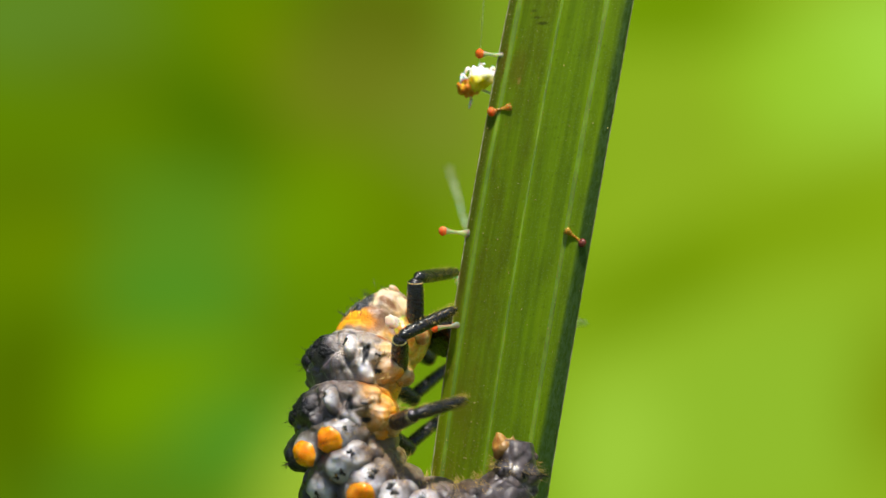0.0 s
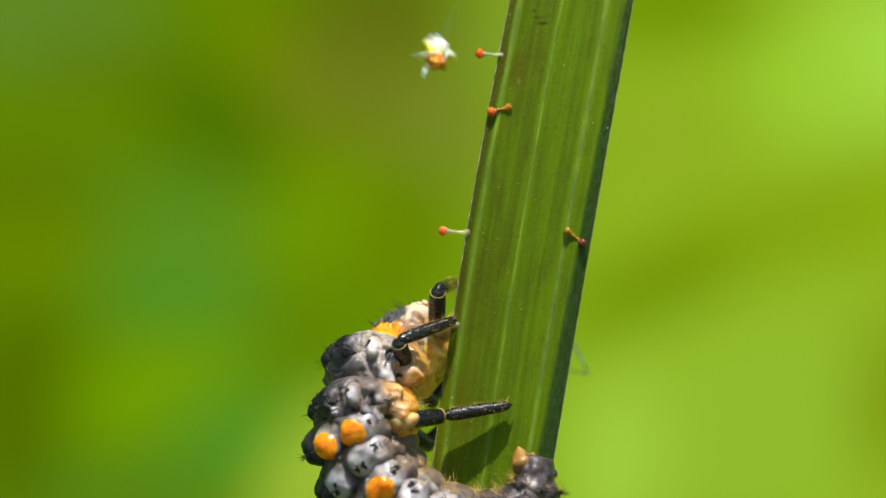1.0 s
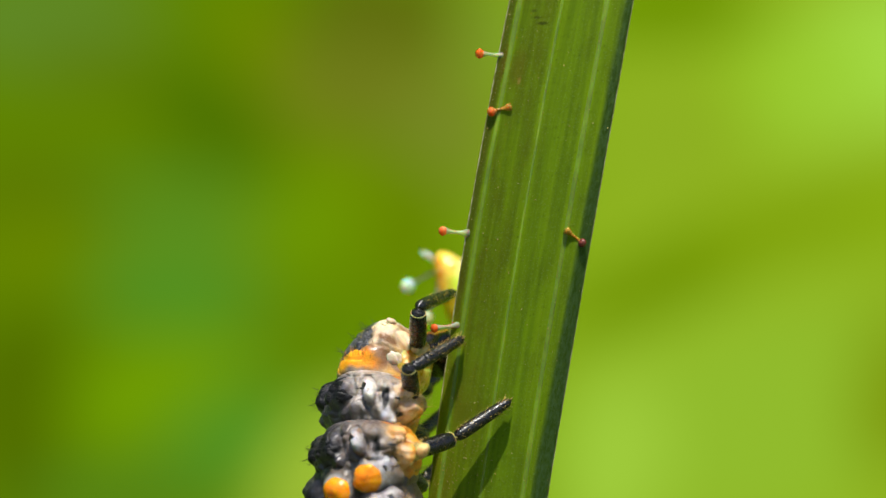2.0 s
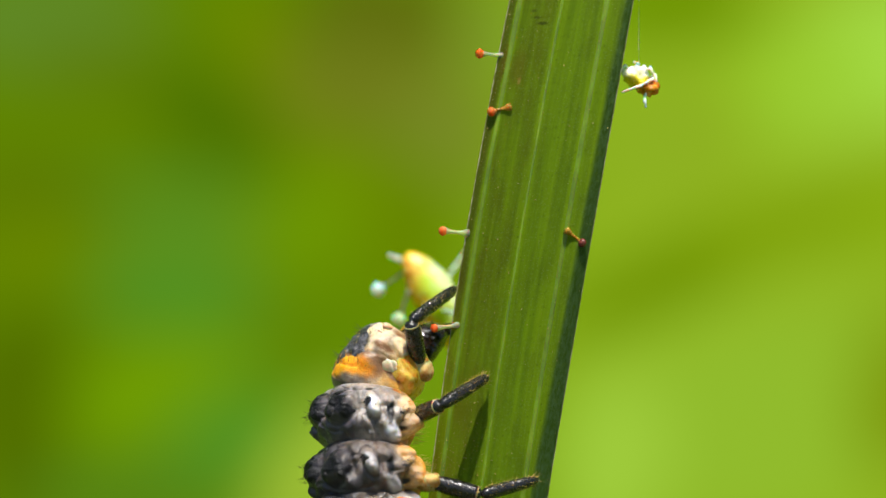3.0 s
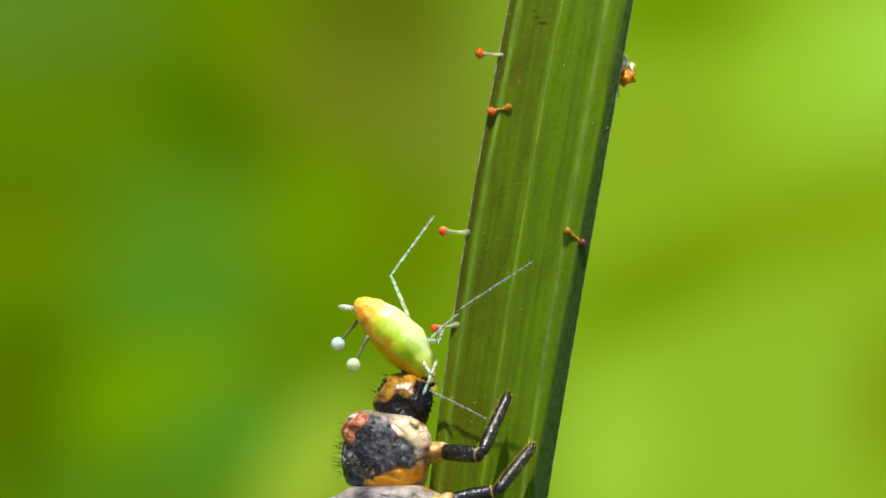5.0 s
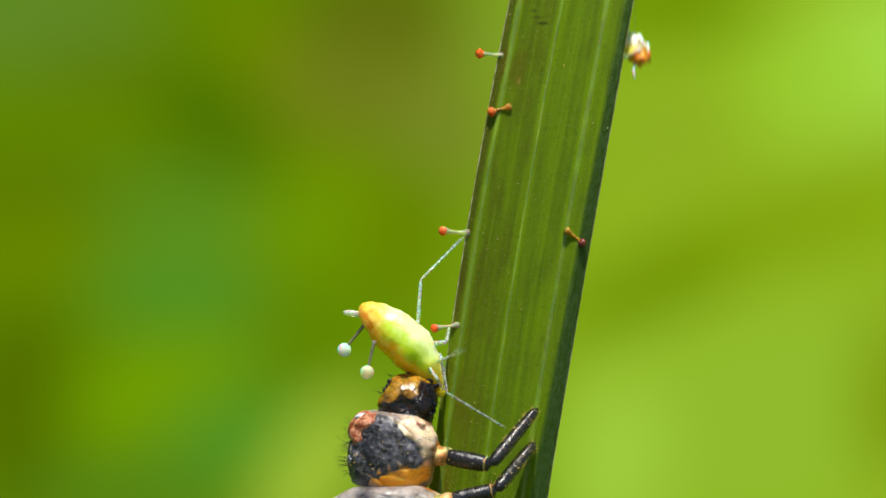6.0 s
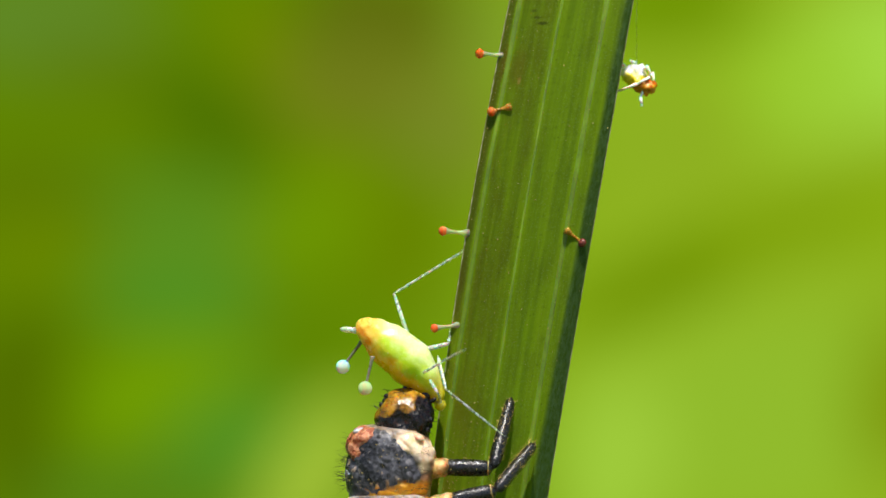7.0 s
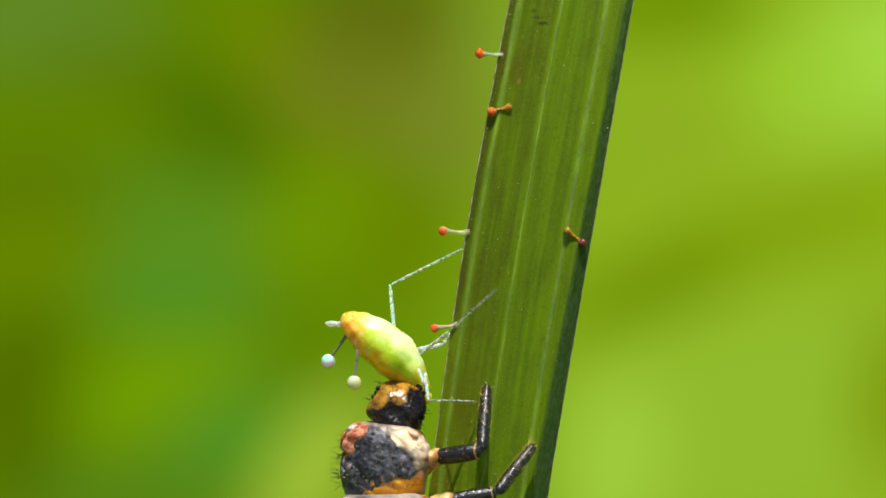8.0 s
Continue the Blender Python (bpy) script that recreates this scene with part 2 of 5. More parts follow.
def aphid_material():
    """Thin lime skin over yellow flesh: amber at the tail (local -z); golden shine-through towards the back and sunlit
    mint-white underneath are painted in.
    """
    n = Nodes("aphid_skin")
    x, y, z = n.xyz()
    big, mid, fine = n.noise(1.8, 3), n.noise(5.5, 3, None, 0.6, 0.5), n.noise(15, 3)
    wobble = n.math("SUBTRACT", mid, 0.5)
    under = n.math("ADD", n.math("MULTIPLY", y, 0.914), n.math("MULTIPLY", x, -0.407))
    under = n.math("ADD", under, n.math("MULTIPLY", wobble, 0.35))
    c = n.mix(n.ramp(big, 0.35, 0.7), rgb("b0cc14"), rgb("c8de40"))
    # painted light: pale sunlit rim on one side, golden transmitted light on the other
    c = n.mix(n.ramp(under, 0.0, 0.34, 0, 0.9), c, rgb("dcecac"))
    c = n.mix(n.ramp(under, 0.0, -0.24, 0, 0.85), c, rgb("ecb80a"))
    clump = n.cells(4.5, n.stretched(n.mm, (1, 1, 0.8)))
    c = n.mix(n.math("MULTIPLY", n.ramp(clump, 0.35, 0.15, 0, 0.6), n.ramp(under, 0.05, -0.2)), c, rgb("e8d860"))
    front = n.math("ADD", z, n.math("MULTIPLY", wobble, 0.5))
    c = n.mix(n.ramp(front, 0.45, 0.85, 0, 0.75), c, rgb("dcb82c"))
    tail = n.math("ADD", n.math("MULTIPLY", z, -1.0), n.math("ADD", n.math("MULTIPLY", wobble, 0.5), n.math("MULTIPLY", under, -0.45)))
    c = n.mix(n.ramp(tail, 0.42, 0.82, 0, 0.95), c, n.mix(n.ramp(mid, 0.36, 0.62), rgb("e2940e"), rgb("f0c654")))
    c = n.mix(n.ramp(fine, 0.62, 0.75, 0, 0.2), c, rgb("fbfbe0"))
    n.set(color=c, rough=n.ramp(n.noise(9, 4), 0.3, 0.7, 0.1, 0.36), sss=1.0, sss_mm=0.5, radius=(1.0, 1.0, 0.3), ior=1.4, coat=0.5)
    n.bump(n.math("ADD", n.math("MULTIPLY", fine, 0.4), n.noise(6, 5, None, 0.65)), 0.035, 0.5)
    return n.m


def nymph_material():
    """Shrivelled, wrinkled skin: lemon yellow below, with a sunlit white top painted in."""
    n = Nodes("nymph_skin")
    k, fine = n.noise(7, 3, None, 0.6, 0.5), n.noise(18, 3)
    h = n.math("ADD", n.xyz()[2], n.math("MULTIPLY", n.math("SUBTRACT", k, 0.5), 0.4))
    # whitens with height in place of sunlight from above
    c = n.mix(n.ramp(h, -0.04, 0.16), rgb("f0dc20"), rgb("fbfbe8"))
    c = n.mix(n.ramp(fine, 0.55, 0.7, 0, 0.4), c, rgb("d0b848"))
    n.set(color=c, rough=0.25, sss=0.9, sss_mm=0.12, radius=(1.0, 1.0, 0.5), coat=0.4)
    n.bump(n.math("ADD", k, n.math("MULTIPLY", fine, 0.6)), 0.05, 0.6)
    return n.m


def glassy(name, color, rough=0.15, trans=0.6, sss=0.3, ior=1.35, scale=8.0, sss_mm=0.15, bump=0.01):
    n = Nodes(name)
    k = n.noise(scale, 3)
    c = n.mix(n.ramp(k, 0.3, 0.7), color, tuple(min(1.0, v * 1.35 + 0.02) for v in color[:3]) + (1.0,))
    n.set(color=c, rough=n.ramp(k, 0.3, 0.7, rough, rough + 0.15), trans=trans, sss=sss, sss_mm=sss_mm, ior=ior)
    n.bump(k, bump, 0.4)
    return n.m


def backdrop_material():
    """Distant meadow as a painted glow: sunlit and shaded greens melting into one another."""
    n = Nodes("far_meadow_glow")
    uv = n.stretched(n.mm, (1.307, 1.307, 1.307))
    sway = n.add("ShaderNodeTexNoise")
    sway.inputs["Scale"].default_value = 0.18
    n.link(uv, sway.inputs["Vector"])
    off = n.add("ShaderNodeVectorMath")
    off.operation = "MULTIPLY_ADD"
    n.link(sway.outputs["Color"], off.inputs[0])
    off.inputs[1].default_value = (2.4, 0, 2.4)
    n.link(uv, off.inputs[2])
    p = n.stretched(off.outputs[0], (1, 1, 1), (0, 0, 0), (-1.2, 0, -1.2))
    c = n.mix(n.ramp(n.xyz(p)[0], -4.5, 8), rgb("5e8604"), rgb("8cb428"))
    # painted clumps of light and shade: centre x, z, half width, half height, tilt, colour, weight
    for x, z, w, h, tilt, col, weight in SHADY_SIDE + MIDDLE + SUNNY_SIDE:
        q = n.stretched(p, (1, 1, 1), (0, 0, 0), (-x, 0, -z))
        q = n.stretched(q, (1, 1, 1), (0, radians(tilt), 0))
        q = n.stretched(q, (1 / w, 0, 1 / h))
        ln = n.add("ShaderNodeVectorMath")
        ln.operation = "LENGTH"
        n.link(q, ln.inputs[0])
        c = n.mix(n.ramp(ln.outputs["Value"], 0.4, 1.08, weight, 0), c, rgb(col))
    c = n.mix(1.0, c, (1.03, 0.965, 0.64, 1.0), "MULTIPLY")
    # the screen emits its painted colours; no sun or sky lights it
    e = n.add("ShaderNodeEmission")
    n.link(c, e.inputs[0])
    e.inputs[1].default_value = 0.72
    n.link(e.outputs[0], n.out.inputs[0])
    return n.m


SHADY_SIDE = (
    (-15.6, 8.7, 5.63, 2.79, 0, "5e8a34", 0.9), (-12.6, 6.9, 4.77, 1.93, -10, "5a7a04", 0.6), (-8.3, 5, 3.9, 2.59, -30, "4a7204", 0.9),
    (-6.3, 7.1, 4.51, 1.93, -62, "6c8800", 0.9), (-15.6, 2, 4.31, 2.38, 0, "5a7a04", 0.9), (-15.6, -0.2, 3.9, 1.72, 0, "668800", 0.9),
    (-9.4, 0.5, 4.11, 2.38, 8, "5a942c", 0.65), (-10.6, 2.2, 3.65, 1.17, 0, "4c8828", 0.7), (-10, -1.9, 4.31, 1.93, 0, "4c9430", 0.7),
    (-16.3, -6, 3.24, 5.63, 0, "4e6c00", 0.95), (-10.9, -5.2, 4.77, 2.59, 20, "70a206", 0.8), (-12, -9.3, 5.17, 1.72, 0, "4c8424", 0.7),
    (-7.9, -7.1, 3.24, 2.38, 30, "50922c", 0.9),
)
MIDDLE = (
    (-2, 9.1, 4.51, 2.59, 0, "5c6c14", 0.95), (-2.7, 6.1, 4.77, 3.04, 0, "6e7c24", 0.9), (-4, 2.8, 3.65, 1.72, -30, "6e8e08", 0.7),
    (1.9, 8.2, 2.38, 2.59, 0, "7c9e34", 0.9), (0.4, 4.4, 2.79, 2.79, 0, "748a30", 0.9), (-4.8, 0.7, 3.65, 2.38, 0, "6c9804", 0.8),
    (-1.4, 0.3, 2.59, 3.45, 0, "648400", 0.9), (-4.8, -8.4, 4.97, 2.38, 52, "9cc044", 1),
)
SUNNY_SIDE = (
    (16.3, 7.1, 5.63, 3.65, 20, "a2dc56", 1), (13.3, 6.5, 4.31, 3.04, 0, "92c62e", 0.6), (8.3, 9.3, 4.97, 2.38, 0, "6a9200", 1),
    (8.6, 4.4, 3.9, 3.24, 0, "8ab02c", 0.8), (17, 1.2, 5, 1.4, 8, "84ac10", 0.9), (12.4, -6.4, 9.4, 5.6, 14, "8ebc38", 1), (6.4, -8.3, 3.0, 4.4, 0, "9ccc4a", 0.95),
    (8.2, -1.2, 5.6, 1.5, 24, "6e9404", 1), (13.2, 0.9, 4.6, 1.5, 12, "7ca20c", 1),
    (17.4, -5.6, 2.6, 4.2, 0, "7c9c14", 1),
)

MAT_BLADE = blade_material("blade_green", rgb("587608"), rgb("88a60a"))
MAT_VEIN = simple("vein_green", rgb("5a760a"), rgb("74920a"), 1.2, 0.5, 0.01, 25.0, sss=0.3, sss_mm=0.1)
MAT_MARGIN = simple("margin_pale", rgb("6c6c30"), rgb("b8b48c"), 6, 0.5, 0.01)
MAT_GROUND = simple("meadow_soil", rgb("33402a"), rgb("4c5c22"), 0.2, 0.9, 2.0, 1.5)
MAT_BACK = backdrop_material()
MAT_SKIN = skin_material("larva_skin", rgb("746a64"), rgb("b4aaa2"), rgb("f8b828"), 0.12, rgb("423c44"), -0.38, rgb("e8e8ec"), (("membrane", rgb("a87028")), ("soot", rgb("141216"))))
MAT_SKIN_META = skin_material("metathorax_skin", rgb("564a46"), rgb("867a72"), rgb("f8b828"), 0.12, rgb("2e2930"), -0.30, rgb("c8c8d0"), (("membrane", rgb("a87028")), ("soot", rgb("141216"))))
MAT_SKIN_REAR = skin_material("abdomen_skin", rgb("3a3230"), rgb("62584e"), rgb("80705a"), 0.3, rgb("1e1e26"), -0.3, rgb("d8d8de"))
MAT_SKIN_FORE = skin_material("pronotum_skin", rgb("82746a"), rgb("bcaa98"), rgb("fcc840"), 0.1, rgb("5c504c"), -0.34, rgb("dcd0bc"),
                              (("cream", rgb("ead6b8")), ("umber", rgb("8c6a4c")), ("soot", rgb("161418")), ("orange", rgb("ffae1c"))))
MAT_SKIN_TAIL = skin_material("hind_skin", rgb("362e30"), rgb("5a5050"), rgb("54463a"), 0.2, wart=rgb("6c6466"))
MAT_TAIL = skin_material("tail_skin", rgb("6c4c24"), rgb("a88448"), rgb("a87c30"), 0.12, rgb("6c4c24"))
MAT_WART = simple("black_wart", rgb("08080a"), rgb("1c1c22"), 7, 0.42, 0.08, spec=0.35)
MAT_BEAD = bead_material()
MAT_PLATE = plate_material()
MAT_ORANGE = simple("orange_wart", rgb("fa8c04"), rgb("ffa410"), 4, 0.3, 0.012, 9.0, sss=0.8, sss_mm=0.2, radius=(1.0, 0.6, 0.2))
MAT_RUST = simple("rust_corner", rgb("8c3c18"), rgb("dc9a74"), 9, 0.4, 0.09, sss=0.3, sss_mm=0.15)
MAT_CREAM = simple("cream_rim", rgb("cfae8e"), rgb("f6e0c8"), 4, 0.28, 0.015, sss=0.6, sss_mm=0.25)
MAT_LEG = leg_material()
MAT_JOINT = simple("amber_joint", rgb("a4783c"), rgb("e4c080"), 4, 0.25, 0.03, sss=0.6, sss_mm=0.2)
MAT_AMBER = simple("honey_skin", rgb("c08a18"), rgb("f0cc60"), 4, 0.3, 0.05, 12.0, sss=0.9, sss_mm=0.3)
MAT_HEAD = head_material()
MAT_JAW = simple("black_jaw", rgb("0c0705"), rgb("2c1608"), 8, 0.18, 0.02)
MAT_BRISTLE = simple("dark_bristle", rgb("1c1612"), rgb("2c241c"), 9, 0.4, 0.0)
MAT_GOLD = simple("golden_hair", rgb("b08c34"), rgb("d8bc68"), 9, 0.35, 0.0)
MAT_APHID = aphid_material()
MAT_LIMB = glassy("pale_limb", rgb("eef0dc"), 0.2, 0.6, 0.6)
MAT_LIMB_TIP = glassy("grey_limb", rgb("d8e0d0"), 0.2, 0.7, 0.3)
MAT_DROP = glassy("milky_drop", rgb("fff4e0"), 0.05, 0.3, 1.0, 1.34, 8.0, 0.6)
MAT_DROP_CLEAR = glassy("clear_drop", rgb("ffe4bc"), 0.04, 0.45, 1.0, 1.34, 8.0, 0.5)
MAT_TUBE = glassy("dusky_tube", rgb("70705c"), 0.25, 0.2, 0.3)
MAT_RED = glassy("red_gland", rgb("ff7428"), 0.03, 0.35, 1.0, 1.45, 9.0, 0.2, 0.05)
MAT_MAROON = glassy("dull_red_gland", rgb("642820"), 0.2, 0.1, 0.5, 1.4, 20.0)
MAT_AMBER_STALK = glassy("amber_stalk", rgb("c08c28"), 0.2, 0.5, 0.3)
MAT_STALK = glassy("clear_stalk", rgb("fae4b8"), 0.08, 0.75, 0.7, 1.3)
MAT_NYMPH = nymph_material()
MAT_NYMPH_LEG = simple("nymph_leg", rgb("e8e0c8"), rgb("fffcf0"), 9, 0.3, 0.01, sss=0.7, sss_mm=0.06)
MAT_NYMPH_HEAD = simple("nymph_brown", rgb("b46a04"), rgb("e8a41c"), 7, 0.3, 0.03, 14.0, sss=0.7, sss_mm=0.12)
MAT_SILK = glassy("silk", rgb("e8e8e0"), 0.2, 0.5, 0.0)
MAT_POLLEN = simple("pollen", rgb("a4801c"), rgb("dcc870"), 20, 0.4, 0.0)


# ---- mesh helpers (millimetres) ----
def part(name, bm, material, parent=None, label=""):
    """Links a bmesh made in millimetres as one mesh object."""
    bmesh.ops.scale(bm, vec=(MM, MM, MM), verts=bm.verts)
    bmesh.ops.recalc_face_normals(bm, faces=bm.faces)
    me = bpy.data.meshes.new(name)
    for f in bm.faces:
        f.smooth = True
    bm.to_mesh(me)
    bm.free()
    me.materials.append(material)
    ob = new(name, me)
    ob.parent = parent
    return tagged(ob, label)


def grid_sheet(bm, rows, closed=True):
    """Skins rows of points; each row is a ring."""
    vs = [[bm.verts.new(p) for p in row] for row in rows]
    n = len(vs[0])
    for a, b in zip(vs, vs[1:]):
        for i in range(n if closed else n - 1):
            j = (i + 1) % n
            bm.faces.new((a[i], a[j], b[j], b[i]))
    return vs


def lathe(bm, path, sides=14, bend=None):
    """A round body along z from (z, radius) pairs; bend moves each ring sideways."""
    rows = []
    for z, r in path:
        ox, oy = bend(z) if bend else (0, 0)
        rows.append([(ox + r * math.cos(2 * math.pi * i / sides), oy + r * math.sin(2 * math.pi * i / sides), z) for i in range(sides)])
    vs = grid_sheet(bm, rows)
    bm.faces.new(vs[0][::-1])
    bm.faces.new(vs[-1])


def ball(bm, centre, r, squash=(1, 1, 1), u=16, v=10):
    m = Matrix.Translation(centre) @ Matrix.Diagonal((r * squash[0], r * squash[1], r * squash[2], 1))
    bmesh.ops.create_uvsphere(bm, u_segments=u, v_segments=v, radius=1.0, matrix=m)


def spine_hair(bm, root, way, length, r=0.008):
    """One tapering bristle."""
    way = Vector(way).normalized()
    side = way.orthogonal().normalized()
    other = way.cross(side)
    root = Vector(root) - way * 0.02
    base = [bm.verts.new(root + (side * math.cos(a) + other * math.sin(a)) * r) for a in (0, 2.1, 4.2)]
    tip = bm.verts.new(root + way * (length + 0.02) + side * length * 0.12)
    for i in range(3):
        bm.faces.new((base[i], base[(i + 1) % 3], tip))


def limb(length, r0, r1, swell=0.1):
    """A jointed limb's segment along +z with rounded ends."""
    bm = bmesh.new()
    path = []
    for i in range(15):
        s = i / 14
        r = (r0 + (r1 - r0) * s) * (1 + swell * math.sin(math.pi * s)) * (1 - abs(2 * s - 1) ** 8) ** 0.5
        path.append((length * s * 1.04 - 0.02 * length, max(r, 0.004)))
    lathe(bm, path, 14)
    return bm


# ---- the setting ----
def make_ground():
    bm = bmesh.new()
    n, half = 60, 6000.0
    rows = []
    for i in range(n + 1):
        row = []
        for j in range(n + 1):
            x = half * (2 * i / n - 1) ** 3
            y = half * (2 * j / n - 1) ** 3
            row.append((x, y, noise.noise((x * 0.03, y * 0.03, 0)) * 3.0 - 1.5))
        rows.append(row)
    grid_sheet(bm, rows, False)
    tagged(part("ground", bm, MAT_GROUND), "green-brown meadow soil under the grass", "ground", kind="structure")


def make_backdrop():
    """A tall curved screen behind everything, glowing with a painted far meadow."""
    bm = bmesh.new()
    rows = []
    for k in range(13):
        z = -8 + k * 20.0
        rows.append([(220 * math.sin(radians(a)), 220 * math.cos(radians(a)) - 220, z) for a in range(-32, 33, 4)])
    grid_sheet(bm, rows, False)
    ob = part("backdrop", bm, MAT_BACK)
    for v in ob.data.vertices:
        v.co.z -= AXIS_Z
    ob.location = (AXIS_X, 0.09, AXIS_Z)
    tagged(ob, "glowing screen painted with a blurred sunlit green meadow", "backdrop", kind="structure")


def blade_middle(z):
    """Across-position of the blade's middle at a height above the datum middle, in millimetres."""
    return 9.32 + 0.1684 * z + 0.0029 * z * z - 7.84


RIBS = ((0.085, 0.024), (0.43, 0.018), (0.79, 0.026))


def blade_lean(z):
    """How far the blade bends away from upright, in depth; it tips back towards its top."""
    return 0.012 * z * z if z > 0 else 0.002 * min(z * z, 60)


def blade_point(f, z):
    """A place on the blade's face: f is the fraction of its width, z the height above the datum middle."""
    zz = max(min(z, 9), -9)
    width = 2.21 + 0.0102 * zz - 0.0039 * zz * zz
    width *= 1 if z < 12 else max(0.2, 1 - (z - 12) / 36)
    mid = blade_middle(zz) + (z - zz) * (0.1684 + 2 * 0.0029 * zz)
    y = 0.10 * (1 - (2 * f - 1) ** 2) - 0.05 + blade_lean(z)
    fold = 0.90 + 0.009 * max(-6, min(6, z)) + 0.01 * noise.noise((z * 0.35, 5, 2))
    if f > fold:
        y += 0.9 * (f - fold) * width
    if f < 0.06:
        y += 0.10 * (0.06 - f) / 0.06
    for at, half in RIBS:
        y -= 0.25 * half * math.exp(-((f - at) / half) ** 2)
    y += 0.012 * noise.noise((f * 30, z * 0.25, 3)) + 0.02 * noise.noise((f * 3, z * 0.12, 8))
    return Vector((mid + (f - 0.5) * width, y, z)), width


def ladder(n=220, low=-120.0, high=40.0):
    return [low + (high - low) * k / n for k in range(n + 1)]


def make_blade():
    """One keeled grass leaf from the soil to past the top: flesh, raised veins and thin margins."""
    bladething = new("grass_blade")
    bladething.location = (AXIS_X, 0, AXIS_Z)
    bm = bmesh.new()
    uvl = bm.loops.layers.uv.new("UVMap")
    across = 80
    rows, vals = [], []
    for z in ladder():
        row, val = [], []
        for side in (0, 1):
            for i in range(across + 1):
                f = i / across if side == 0 else 1 - i / across
                p, _ = blade_point(f, z)
                if side:
                    p.y += 0.06 + 0.10 * (1 - abs(2 * f - 1) ** 3)
                row.append(p)
                val.append((f, z))
        rows.append(row)
        vals.append(val)
    vs = grid_sheet(bm, rows)
    where = {v: p for r, q in zip(vs, vals) for v, p in zip(r, q)}
    for f in bm.faces:
        for lp in f.loops:
            lp[uvl].uv = where[lp.vert]
    bm.faces.new(vs[0][::-1])
    bm.faces.new(vs[-1])
    part("leaf_flesh", bm, MAT_BLADE, bladething)
    for at, half in RIBS:
        bm = bmesh.new()
        rows = []
        for z in ladder():
            row = []
            wander = 0.004 * noise.noise((at * 20, z * 0.5, 1)) + at
            grow = 1 + 0.3 * noise.noise((at * 9, z * 0.7, 5))
            for k in range(7):
                q = k / 3 - 1
                p, width = blade_point(wander + q * half * grow, z)
                p.y -= 0.16 * half * (1 - q * q) - 0.002
                row.append(p)
            row.append(blade_point(wander, z)[0] + Vector((0, 0.03, 0)))
            rows.append(row)
        grid_sheet(bm, rows)
        part("vein", bm, MAT_VEIN, bladething, "pale yellow-green raised vein")
    for f in (0.0, 1.0):
        bm = bmesh.new()
        rows = []
        for z in ladder(440):
            p, _ = blade_point(f, z)
            r = 0.016 + 0.008 * noise.noise((f * 9, z * 4.0, 2))
            rows.append([p + Vector((r * math.cos(a), 0.03 + r * math.sin(a), 0)) for a in (0, 1.05, 2.1, 3.14, 4.2, 5.2)])
        grid_sheet(bm, rows)
        part("leaf_margin", bm, MAT_MARGIN, bladething, "thin pale leaf margin")
    tagged(bladething, "broad dark green grass blade with pale lengthwise veins", "grass blade")
    return bladething


def face_x(f, down):
    """Across-position on the blade's face at a fraction of its width."""
    z = 4.41 - down
    w = 2.21 + 0.0102 * z - 0.0039 * z * z
    return blade_middle(z) + 7.84 + (f - 0.5) * w


def make_pollen():
    """Loose grains strewn on the blade."""
    rnd = random.Random(5)
    bm = bmesh.new()
    for _ in range(700):
        down = rnd.uniform(-1, 10)
        f = min(0.98, max(0.02, rnd.gauss(0.35, 0.33)))
        if rnd.random() < 0.3:
            down, f = rnd.gauss(8.3, 0.45), abs(rnd.gauss(0.0, 0.25)) + 0.02
        keel = 0.10 * (1 - (2 * f - 1) ** 2) + (2.0 * max(0.0, f - 0.9 - 0.009 * max(-6, min(6, 4.41 - down)))) - 0.055 + blade_lean(4.41 - down)
        r = rnd.choice((0.003, 0.003, 0.003, 0.004, 0.004, 0.004, 0.005, 0.005, 0.006, 0.009))
        bmesh.ops.create_icosphere(bm, subdivisions=1, radius=r, matrix=Matrix.Translation((face_x(f, down), keel - 0.3 * r, 4.41 - down)) @ Matrix.Rotation(rnd.uniform(0, 3), 4, "Y") @ Matrix.Diagonal((1, 0.7, rnd.uniform(0.7, 2.2), 1)))
    ob = part("pollen_grains", bm, MAT_POLLEN)
    ob.location = (0, 0, AXIS_Z)
    tagged(ob, "tiny yellow pollen grains strewn on the blade", "pollen", kind="stuff")


def make_gland_hair(x, down, depth, tip_x, tip_down, tip_depth, r=0.075, bead=None, stalk=None):
    """A clear stalk that flares at its foot, with a red bead at the tip."""
    root, tip = spot(x, down, depth), spot(tip_x, tip_down, tip_depth)
    length = (tip - root).length / MM
    ob = new("gland_hair")
    ob.matrix_world = Matrix.Translation(root) @ (tip - root).to_track_quat("Z", "Y").to_matrix().to_4x4()
    bm = bmesh.new()
    k = 0.65 if stalk else 0.82
    lathe(bm, [(-0.04, 0.11 * k), (0.02, 0.09 * k), (0.08, 0.058 * k), (0.15, 0.044 * k), (length * 0.55, 0.038 * k), (length * 0.75, 0.052 * k), (length * 0.9, 0.078 * k), (length, 0.07 * k)], 16)
    part("stalk", bm, stalk or MAT_STALK, ob, "clear flaring stalk")
    bm = bmesh.new()
    ball(bm, (0, 0, length), r, (1, 1, 0.9))
    part("gland_bead", bm, bead or MAT_RED, ob, "glossy orange-red bead")
    bm = bmesh.new()
    ball(bm, (0.02, 0, length - r * 0.55), r * 0.62, (1, 1, 0.8), 12, 8)
    part("collar", bm, stalk or MAT_STALK, ob)
    tagged(ob, "red-tipped stalked gland hair standing on the blade's edge", "gland hair", "stalked glands on the blade")
    return ob


